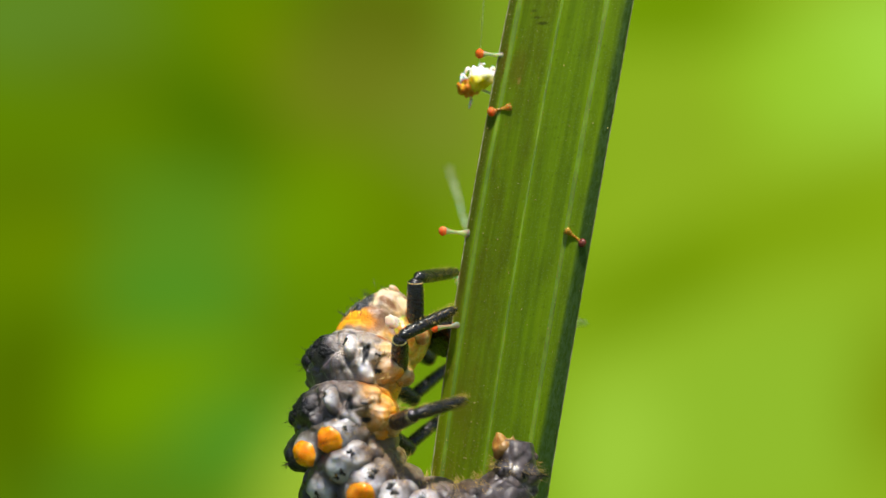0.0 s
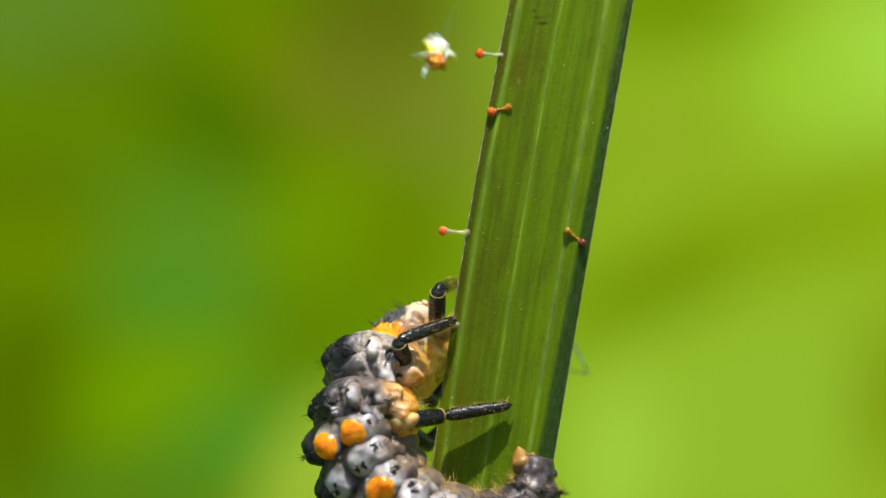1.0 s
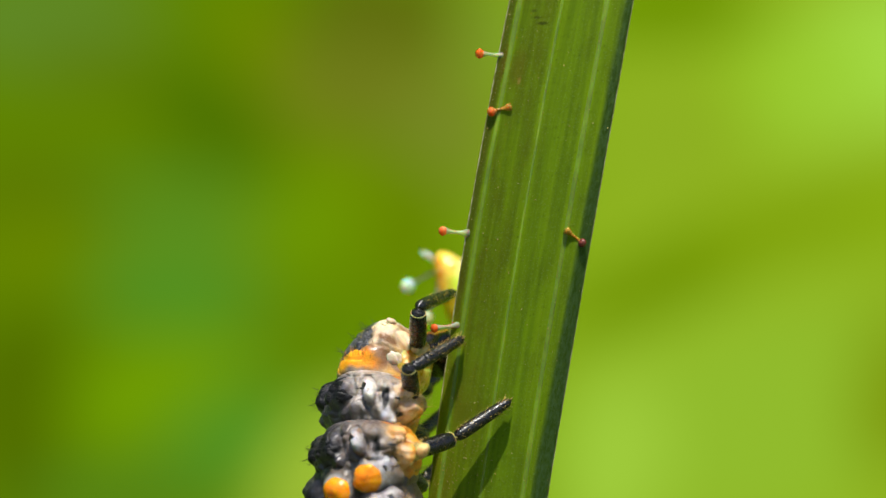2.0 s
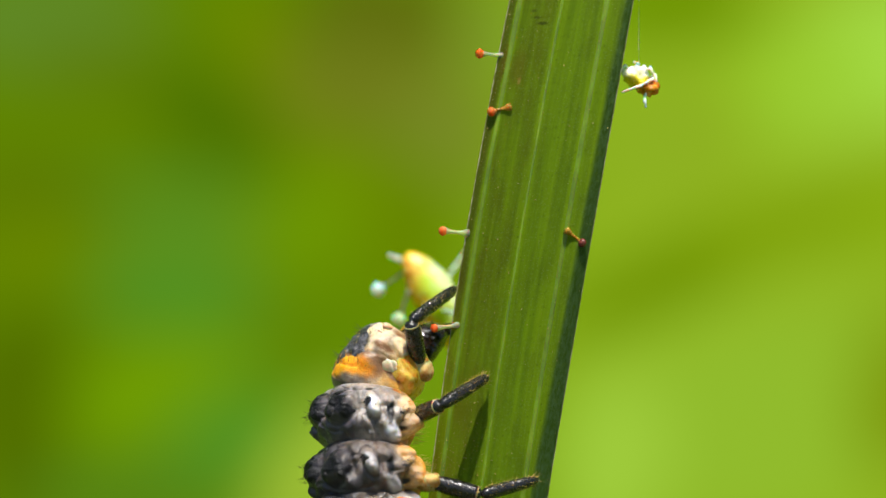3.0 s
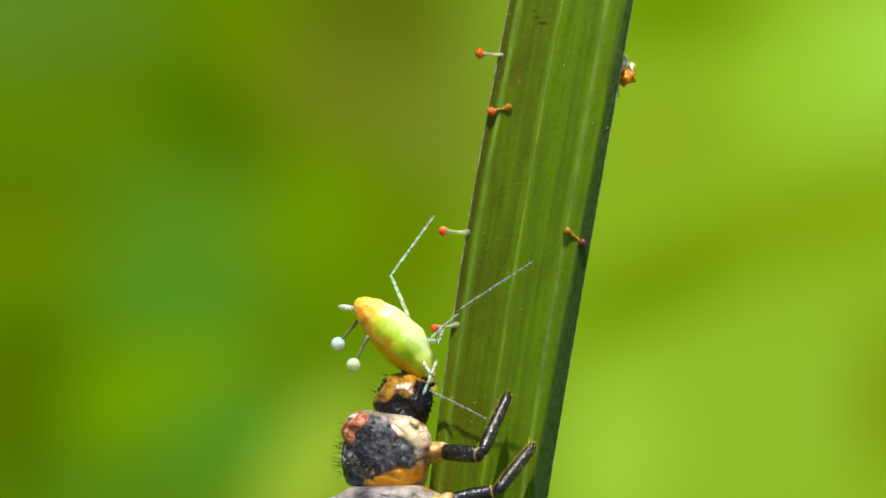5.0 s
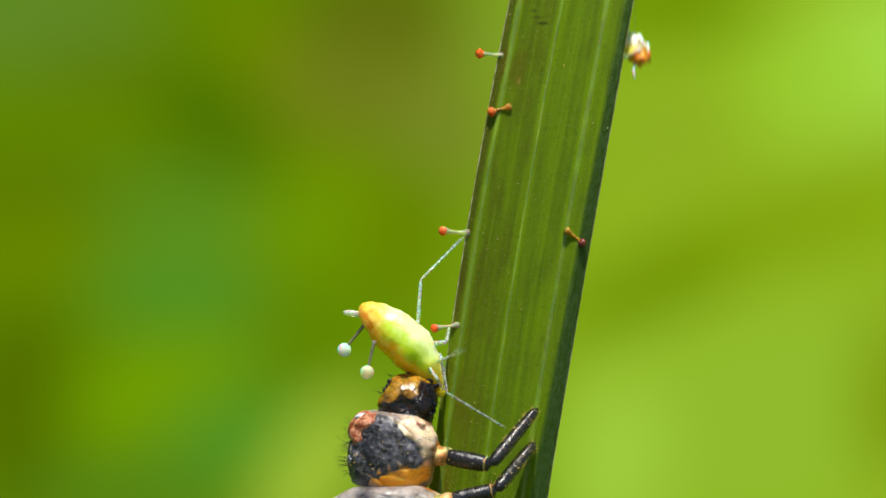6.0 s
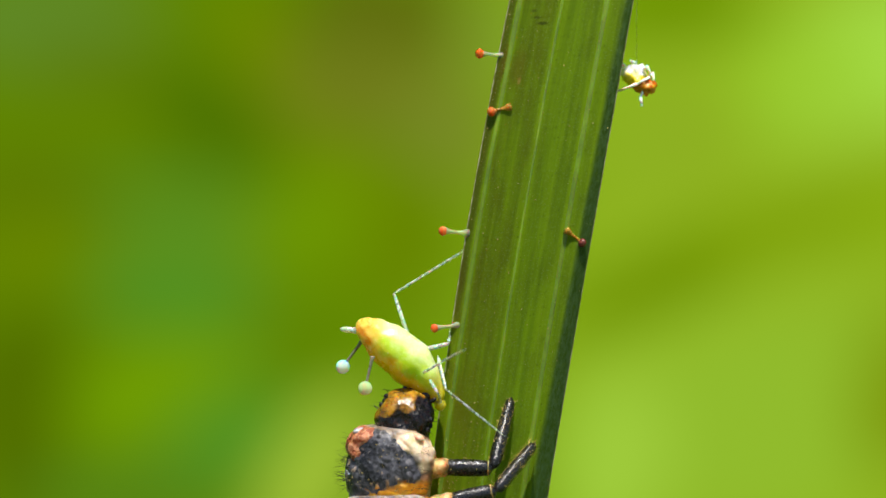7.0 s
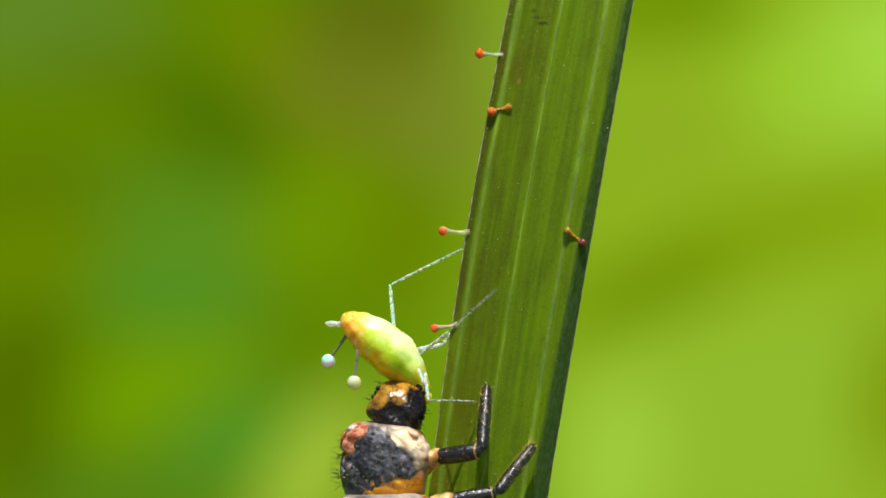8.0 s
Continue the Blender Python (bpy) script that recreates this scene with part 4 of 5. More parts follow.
def make_aphid():
    """Pale green aphid: body along z with the head at +z, back at -y."""
    aphid = new("aphid")
    bm = bmesh.new()
    rows = []
    for k in range(41):
        s = k / 40
        z = -1.05 + 2.10 * s
        r = girth(s) * (1 + 0.010 * math.sin(s * 52) + 0.02 * math.sin(s * 23 + 1))
        # the front third curls towards the back
        curl = 0.05 * (1 - 2 * s) ** 2 + 0.55 * max(0.0, s - 0.55) ** 2
        lumps = [r * (1 + 0.07 * noise.noise((2.5 * math.cos(i * 0.157), 2.5 * math.sin(i * 0.157), s * 9)) + 0.04 * noise.noise((5 * math.cos(i * 0.157), 5 * math.sin(i * 0.157), s * 22))) for i in range(40)]
        rows.append([(lumps[i] * math.sin(2 * math.pi * i / 40) * 0.98 + 0.4 * curl - 0.02, -lumps[i] * math.cos(2 * math.pi * i / 40) - 0.9 * curl + 0.045, z - 0.3 * curl) for i in range(40)])
    vs = grid_sheet(bm, rows)
    bm.faces.new(vs[0][::-1])
    bm.faces.new(vs[-1])
    part("body", bm, MAT_APHID, aphid, "plump translucent green body, amber at the tail")
    bm = bmesh.new()
    ball(bm, (0.06, -0.15, 1.0), 0.12, (1.1, 0.9, 0.9))
    part("head", bm, MAT_APHID, aphid, "small amber head")
    bm = bmesh.new()
    lathe(bm, [(0, 0.055), (0.08, 0.05), (0.18, 0.06), (0.27, 0.035), (0.30, 0.01)], 12)
    tail = part("tail_tip", bm, MAT_LIMB, aphid, "short white tail")
    tail.matrix_basis = hung((-0.82, 0.0, 0.53), (-1.13, 0.0, 0.56))
    tubes = {}
    for side in (-1, 1):
        reachout = (Vector(TUBES[side][1]) - Vector(TUBES[side][0])).length
        bm = bmesh.new()
        lathe(bm, [(0, 0.045), (0.08, 0.03), (reachout - 0.16, 0.022), (reachout - 0.1, 0.03)], 10)
        tube = part("wax_tube", bm, MAT_TUBE, aphid, "slender dusky tube")
        tube.matrix_basis = hung(*TUBES[side])
        tubes[side] = tube
        bm = bmesh.new()
        ball(bm, (0, 0, reachout), 0.125, (1, 1, 1), 24, 16)
        part("droplet", bm, MAT_DROP if side > 0 else MAT_DROP_CLEAR, tube, "round milky droplet")
    legs = []
    for name, femur, tibia, r in APHID_LEGS:
        thigh = part("leg", limb(femur, r, r * 0.8, 0.1), MAT_LIMB, aphid, "thin translucent leg")
        shin = part("shin", limb(tibia, r * 0.72, r * 0.45, 0.0), MAT_LIMB_TIP, aphid, "thin translucent shin")
        bm = bmesh.new()
        rnd = random.Random(len(name))
        for _ in range(46):
            z, a = rnd.uniform(0.05, 0.97) * tibia, rnd.uniform(0, 6.28)
            spine_hair(bm, (r * 0.5 * math.cos(a), r * 0.5 * math.sin(a), z), (math.cos(a), math.sin(a), 0.8), 0.045, 0.003)
        part("leg_hairs", bm, MAT_LIMB, shin)
        legs.append((name, thigh, shin, femur, tibia))
    tagged(aphid, "pale green aphid held in the larva's jaws, amber at the tail", "aphid")
    return aphid, legs, tubes[-1]


APHID_REST = Matrix.Rotation(radians(131), 4, "Y") @ Matrix.Rotation(radians(66), 4, "Z")


def hung(root, tip):
    """A part's pose in the aphid's space, from where its root and tip lie while the aphid rests."""
    a, b = Vector(root) * MM, Vector(tip) * MM
    return APHID_REST.inverted() @ Matrix.Translation(a) @ (b - a).to_track_quat("Z", "Y").to_matrix().to_4x4()


TUBES = {-1: ((-0.54, -0.28, 0.08), (-0.67, -0.34, -0.48)), 1: ((-0.72, 0.05, 0.36), (-1.07, 0.15, -0.11))}
APHID_LEGS = (("hind", 0.85, 1.7, 0.034), ("wave", 0.75, 1.6, 0.027), ("low", 0.72, 1.3, 0.030), ("grip", 0.5, 0.45, 0.045), ("near", 0.5, 0.7, 0.030), ("far", 0.6, 0.9, 0.028))


def make_nymph():
    """A tiny shrivelled aphid nymph hanging on a silk thread."""
    nymph = new("aphid_nymph")
    rnd = random.Random(9)
    bm = bmesh.new()
    ball(bm, (-0.02, 0, 0.02), 0.215, (1.2, 0.95, 0.9), 28, 18)
    bmesh.ops.rotate(bm, verts=bm.verts, matrix=Matrix.Rotation(radians(28), 3, "Y"))
    for v in bm.verts:
        v.co += v.co.normalized() * (0.13 * noise.noise(v.co * 7) + 0.07 * noise.noise(v.co * 19))
    part("body", bm, MAT_NYMPH, nymph, "shrivelled yellow body")
    bm = bmesh.new()
    ball(bm, (0.17, -0.06, -0.17), 0.165, (1.2, 1, 0.75), 22, 14)
    for v in bm.verts:
        v.co += (v.co - Vector((0.19, -0.06, -0.17))).normalized() * 0.09 * noise.noise(v.co * 13)
    part("head", bm, MAT_NYMPH_HEAD, nymph, "brown amber head")
    for a, b, c in (((0.26, -0.15, 0.0), (0.05, -0.26, -0.12), (-0.28, -0.22, -0.24)), ((0.15, -0.12, -0.18), (0.10, -0.16, -0.36), (0.12, -0.16, -0.50)),
                    ((-0.16, -0.05, 0.15), (-0.24, -0.05, 0.24), (-0.30, -0.05, 0.16)), ((0.1, -0.05, 0.12), (0.2, -0.08, 0.2), (0.27, -0.08, 0.05)),
                    ((0.2, 0.1, 0.0), (0.29, 0.0, 0.08), (0.32, 0.0, -0.12)), ((-0.04, -0.05, 0.15), (0.0, -0.1, 0.26), (-0.08, -0.1, 0.29))):
        bm = bmesh.new()
        for p, q in ((a, b), (b, c)):
            p, q = Vector(p), Vector(q)
            m = Matrix.Translation(p) @ (q - p).to_track_quat("Z", "Y").to_matrix().to_4x4()
            bmesh.ops.create_cone(bm, cap_ends=True, segments=8, radius1=0.03, radius2=0.018, depth=(q - p).length,
                                  matrix=m @ Matrix.Translation((0, 0, (q - p).length / 2)))
            ball(bm, q, 0.022, (1, 1, 1), 8, 5)
        part("leg", bm, MAT_NYMPH_LEG, nymph, "thin whitish leg")
    bm = bmesh.new()
    lathe(bm, [(0.15, 0.003), (3, 0.0028), (9, 0.0028)], 5, lambda z: (0.004 * math.sin(z * 3), 0))
    part("silk_thread", bm, MAT_SILK, nymph, "fine silk thread")
    tagged(nymph, "tiny shrivelled yellow aphid nymph hanging on silk", "aphid nymph")
    return nymph


LARVA_ROOT = spot(8.6, 12.6, -0.6)

make_ground()
make_backdrop()
grass_blade = make_blade()
make_pollen()
make_gland_hair(8.90, 0.98, 0.22, 8.49, 0.95, 0.09, 0.09)
make_gland_hair(9.00, 1.90, 0.07, 8.70, 1.98, 0.01, 0.09, None, MAT_AMBER_STALK)
make_gland_hair(8.26, 4.13, 0.08, 7.84, 4.09, 0.0, 0.088)
make_gland_hair(10.04, 4.09, -0.03, 10.30, 4.30, 0.02, 0.085, MAT_MAROON, MAT_AMBER_STALK)
make_gland_hair(8.11, 5.76, 0.05, 7.69, 5.81, -0.1, 0.08)
larva, rings, legs = make_larva()
aphid, aphid_legs, slack_tube = make_aphid()
nymph = make_nymph()


# ---- what moves ----
def between(rows, t):
    """Values of a table of rows (t, ...) at a time, by straight lines."""
    for a, b in zip(rows, rows[1:]):
        if a[0] <= t <= b[0]:
            f = (t - a[0]) / (b[0] - a[0])
            return [u + (v - u) * f for u, v in zip(a[1:], b[1:])]
    return list(rows[-1][1:])


def reach(start, x, down, length, nearer):
    """The end of a rigid limb that points at a place; what the length leaves over goes in depth."""
    aim = spot(x, down) - start
    flat = Vector((aim.x, 0, aim.z)) / MM
    rest = max(0.0, length * length - flat.length_squared) ** 0.5
    way = Vector((flat.x, -rest if nearer else rest, flat.z)).normalized()
    return start + way * length * MM, way


def limb_pose(start, way):
    return Matrix.Translation(start) @ way.to_track_quat("Z", "Y").to_matrix().to_4x4()


# ring tables: seconds, across, down, depth, lean, pitch, roll
HEAD = (
    (0, 8.1, 5.95, 1.25, 62, -30, -70), (0.5, 8.2, 6.05, 1.25, 62, -30, -70), (1, 8.45, 6, 1.3, 66, -30, -70),
    (1.5, 8.1, 6.25, 1.2, 60, -30, -70), (1.7, 8, 6.3, 1.2, 50, -30, -65), (2.8, 7.57, 6.07, 1.2, 50, -20, -75),
    (3, 7.52, 6.12, 1.15, 50, -20, -75), (3.5, 7.37, 6.27, 0.95, 50, -10, -75), (3.7, 7.07, 6.4, 0.4, 38, 0, -50),
    (3.8, 6.8, 6.28, 0.1, 30, 0, -22), (3.9, 6.42, 6.5, -0.3, 24, 0, -14), (4, 6.75, 6.82, -0.4, 28, 0, -12),
    (4.5, 7.16, 7.1, -0.4, 28, 0, -12), (4.7, 7.18, 7.05, -0.4, 28, 0, -12), (5.8, 7.22, 7.09, -0.4, 28, 0, -12),
    (6, 7.28, 7.07, -0.4, 28, 0, -12), (6.5, 7.22, 7.27, -0.4, 28, 0, -12), (7, 7.22, 7.33, -0.4, 28, 0, -12),
    (7.5, 7.16, 7.19, -0.4, 28, 0, -12), (8, 7.08, 7.19, -0.4, 28, 0, -12))
PRO = (
    (0, 6.75, 5.94, 0.75, 42, -28, -104), (0.5, 6.92, 6.08, 0.75, 42, -28, -102), (0.7, 7, 6.07, 0.75, 42, -28, -102),
    (1, 7.23, 6.17, 0.8, 46, -28, -100), (1.2, 6.96, 6.2, 0.7, 42, -26, -100), (1.5, 6.95, 6.32, 0.7, 38, -26, -99),
    (1.7, 6.88, 6.5, 0.6, 34, -24, -98), (2.8, 6.72, 6.46, 0.45, 33, -18, -94), (3, 6.7, 6.52, 0.4, 32, -16, -92),
    (3.5, 6.66, 6.8, 0.25, 28, -10, -88), (3.7, 6.52, 6.85, 0.1, 24, -6, -84), (3.8, 6.45, 7.12, -0.1, 16, 0, -54),
    (3.9, 6.21, 7.41, -0.4, 6, 2, -38), (4, 6.52, 7.71, -0.5, 4, 4, -22), (4.5, 6.78, 8, -0.55, 4, 4, -22),
    (4.7, 6.8, 7.97, -0.55, 4, 4, -22), (5.8, 6.84, 7.95, -0.55, 5, 4, -21), (6, 6.92, 7.95, -0.55, 5, 4, -21),
    (6.5, 6.88, 8.15, -0.55, 5, 4, -21), (7, 6.88, 8.21, -0.55, 5, 4, -20), (7.5, 6.85, 8.15, -0.55, 5, 4, -20),
    (8, 6.79, 8.15, -0.55, 4, 4, -20))
MESO = (
    (0, 6.37, 6.61, 0.25, 16, -18, -80), (0.5, 6.58, 6.76, 0.25, 16, -18, -79), (1, 6.7, 6.65, 0.25, 20, -18, -78),
    (1.5, 6.72, 6.95, 0.2, 14, -16, -76), (1.7, 6.7, 7.12, 0.15, 12, -14, -76), (2.8, 6.52, 7.4, -0.05, 8, -12, -60),
    (3, 6.52, 7.48, -0.1, 8, -12, -60), (3.5, 6.52, 7.72, -0.2, 6, -10, -58), (3.7, 6.52, 7.82, -0.3, 5, -8, -58),
    (3.8, 6.5, 8.15, -0.5, 4, -4, -45), (3.9, 6.5, 8.65, -0.7, 0, 0, -33), (4, 6.72, 8.84, -0.8, -2, 2, -20),
    (4.5, 6.86, 9.12, -0.85, -2, 2, -20), (5.8, 6.84, 9.17, -0.85, -2, 2, -19), (6, 6.88, 9.17, -0.85, -2, 2, -19),
    (7, 6.86, 9.32, -0.85, -2, 2, -18), (8, 6.8, 9.30, -0.85, -2, 2, -18))
META = (
    (0, 6.24, 7.43, -0.2, 4, -12, -83), (0.5, 6.55, 7.6, -0.2, 4, -12, -82), (1, 6.58, 7.36, -0.2, 6, -12, -81),
    (1.5, 6.68, 7.7, -0.25, 3, -12, -80), (1.7, 6.65, 7.9, -0.3, 2, -10, -80), (2.8, 6.54, 8.3, -0.4, 0, -8, -60),
    (3, 6.54, 8.42, -0.4, 0, -8, -60), (3.5, 6.58, 8.72, -0.5, -2, -6, -58), (3.7, 6.58, 8.82, -0.6, -2, -4, -58),
    (3.8, 6.6, 9.15, -0.7, -3, -2, -45), (3.9, 6.7, 9.65, -0.85, -4, 0, -33), (4, 6.9, 9.8, -0.9, -5, 0, -20),
    (4.5, 7.05, 10, -0.95, -5, 0, -20), (8, 7, 10.1, -0.95, -5, 0, -18))
# tail end: seconds, across, down, and the two guide places of the abdomen's bend
BEND = ((0, 9.05, 8.25, 5.95, 9.15, 8.9, 9.7), (0.5, 9.2, 8.42, 6.25, 9.3, 9.0, 9.85), (1.0, 9.38, 8.52, 6.3, 9.1, 9.15, 9.9), (1.2, 9.52, 8.82, 6.4, 9.3, 9.3, 10.2),
        (1.5, 9.6, 9.25, 6.45, 9.6, 9.3, 10.9), (1.7, 9.6, 9.7, 6.5, 9.8, 9.2, 11.5), (2.8, 9.0, 12.6, 6.5, 10.2, 7.2, 11.8), (8.0, 9.0, 13.8, 7.2, 11.6, 7.8, 13.0))
# further lean and roll of the abdomen while it bends: seconds, lean, roll
CURL = ((0, -34, -30), (1.7, -28, -26), (2.8, 0, 0), (8.0, 0, 0))
RING_COUNT = 8

# how far the near legs root before the body axis: seconds, share
MID_INSET = ((0, 0.25), (3.7, 0.25), (3.8, 0.0), (8.0, 0.0))
FLANK = ((0, 0.85), (1.7, 0.8), (2.8, 0.6), (3.7, 0.5), (4.0, 0.28), (8.0, 0.28))

# leg tables: seconds, then hip, knee and foot, each across and down
FORE = ((0, 7.35, 5.80, 7.35, 4.92, 8.12, 4.82), (0.2, 7.38, 5.9, 7.40, 5.0, 8.15, 4.84), (0.3, 7.35, 5.9, 7.25, 5.05, 7.7, 4.8), (0.4, 7.38, 5.85, 7.42, 4.94, 8.14, 4.76),
        (0.6, 7.5, 5.85, 7.52, 4.98, 8.1, 4.82), (0.8, 7.65, 5.85, 7.65, 5.12, 8.08, 4.98), (1.0, 7.72, 5.75, 7.75, 5.12, 8.08, 5.0), (1.1, 7.55, 5.75, 7.6, 5.0, 8.0, 4.85),
        (1.2, 7.45, 5.95, 7.45, 5.22, 8.12, 5.05), (1.5, 7.5, 5.95, 7.5, 5.32, 8.08, 5.12), (1.7, 7.38, 6.05, 7.4, 5.42, 8.05, 5.16), (2.8, 7.45, 6.3, 7.38, 5.45, 8.05, 5.22),
        (3.0, 7.42, 6.45, 7.27, 5.68, 8.08, 5.1), (3.4, 7.35, 6.6, 7.27, 5.9, 8.0, 5.05), (3.5, 7.35, 6.65, 7.25, 6.02, 8.02, 5.0), (3.6, 7.1, 6.72, 7.17, 6.3, 7.91, 5.48),
        (3.7, 7.1, 6.75, 7.2, 6.3, 8.05, 5.46), (3.8, 7.2, 7.0, 7.3, 6.25, 8.05, 5.45), (3.9, 7.2, 7.5, 7.3, 7.0, 7.66, 6.2), (4.0, 7.5, 7.75, 8.35, 7.78, 9.05, 6.85),
        (4.2, 7.65, 7.85, 8.5, 7.82, 9.05, 6.82), (4.3, 7.65, 7.95, 8.1, 8.3, 8.76, 7.6), (4.4, 7.7, 7.9, 8.55, 7.9, 9.06, 6.8), (4.5, 7.75, 7.95, 8.6, 7.92, 9.08, 6.78),
        (4.7, 7.78, 7.95, 8.62, 7.92, 9.1, 6.78), (5.8, 7.8, 8.05, 8.0, 8.45, 8.68, 7.76), (5.9, 7.8, 8.05, 8.66, 8.22, 9.47, 7.25), (6.0, 7.85, 8.05, 8.68, 8.2, 9.5, 7.23),
        (6.1, 7.85, 8.1, 8.7, 8.35, 9.52, 7.5), (6.2, 7.8, 8.15, 8.0, 8.7, 8.5, 8.7), (6.3, 7.75, 8.15, 8.5, 8.1, 8.95, 6.88), (6.5, 7.75, 8.22, 8.68, 8.18, 8.97, 6.97),
        (7.0, 7.82, 8.25, 8.72, 8.27, 9.05, 7.05), (7.2, 7.8, 8.2, 8.6, 8.15, 8.8, 6.95), (7.3, 7.76, 8.15, 8.45, 8.05, 8.5, 6.83), (7.5, 7.72, 8.12, 8.45, 8.02, 8.5, 6.8), (8.0, 7.7, 8.08, 8.52, 7.95, 8.62, 6.8))
MID = ((0, 7.08, 6.55, 7.08, 5.95, 8.08, 5.46), (0.5, 7.12, 6.65, 7.05, 6.05, 8.08, 5.6), (1.0, 7.22, 6.6, 7.05, 6.02, 8.08, 5.65), (1.5, 7.25, 6.75, 7.1, 6.12, 8.08, 5.68),
       (1.7, 7.28, 6.9, 7.12, 6.25, 8.08, 5.7), (2.8, 7.3, 7.25, 7.8, 7.1, 8.63, 6.68), (3.0, 7.3, 7.38, 7.8, 7.15, 8.64, 6.66), (3.5, 7.35, 7.6, 7.85, 7.35, 8.64, 6.72), (3.7, 7.35, 7.65, 7.85, 7.4, 8.6, 6.72),
       (3.8, 7.5, 8.1, 8.4, 8.2, 9.45, 7.98), (4.0, 7.8, 8.65, 8.82, 8.62, 9.45, 7.83), (4.5, 7.9, 8.85, 8.88, 8.68, 9.46, 7.86), (6.0, 7.9, 8.85, 8.85, 8.62, 9.46, 7.84), (8.0, 7.9, 8.85, 8.86, 8.68, 9.46, 7.86))
HIND = ((0, 6.95, 7.48, 7.35, 7.3, 8.25, 7.05), (0.1, 6.9, 7.55, 7.2, 7.4, 7.75, 6.9), (0.2, 7.25, 7.55, 7.9, 7.42, 9.05, 7.12), (0.5, 7.28, 7.62, 8.0, 7.48, 9.05, 7.17), (1.0, 7.2, 7.42, 7.85, 7.35, 9.05, 7.17),
        (1.5, 7.35, 7.7, 8.0, 7.52, 9.05, 7.15), (1.7, 7.35, 7.87, 8.0, 7.65, 9.05, 7.15), (2.8, 7.6, 8.05, 8.24, 7.98, 9.06, 7.13), (2.9, 7.6, 8.3, 8.3, 8.4, 9.2, 7.8), (3.0, 7.65, 8.5, 8.6, 8.75, 9.52, 8.48),
        (3.5, 7.7, 8.72, 8.65, 8.78, 9.5, 8.48), (3.7, 7.7, 8.8, 8.65, 8.85, 9.48, 8.42), (3.9, 8.0, 9.6, 8.9, 9.6, 9.7, 8.95), (4.0, 8.1, 9.9, 9.0, 9.8, 9.7, 8.98), (8.0, 8.1, 10.0, 9.0, 9.9, 9.7, 9.05))

# the aphid: seconds, across, down, depth, lean, pitch, roll
APHID = (
    (0, 9.12, 5.54, 4.0, 170, 0, 60), (1, 9.12, 5.74, 4.0, 170, 0, 60), (1.5, 8.77, 5.64, 4.0, 165, 0, 62),
    (1.7, 8.52, 5.49, 4.2, 160, 0, 64), (2.8, 7.8, 5.4, 4.4, 152, 0, 66), (3, 7.71, 5.4, 4.3, 150, 0, 66),
    (3.5, 7.33, 5.36, 3.6, 142, 0, 66), (3.7, 7.17, 5.23, 2.2, 138, 0, 66), (3.8, 6.7, 5.37, 0.6, 134, 0, 66),
    (3.9, 6.05, 5.73, 0, 122, 0, 66), (4, 6.37, 5.79, -0.25, 127, 0, 66), (4.2, 6.71, 5.9, -0.3, 130, 0, 66),
    (4.5, 6.92, 6.06, -0.3, 130, 0, 66), (4.7, 7.04, 6.05, -0.3, 136, 0, 66), (5.8, 7.08, 6.12, -0.3, 133, 0, 66),
    (6, 7.17, 6.12, -0.3, 133, 0, 66), (6.5, 7.17, 6.26, -0.3, 131, 0, 66), (7, 7.14, 6.38, -0.3, 131, 0, 66),
    (7.5, 6.88, 6.42, -0.3, 128, 0, 66), (8, 6.88, 6.26, -0.3, 130, 0, 66))
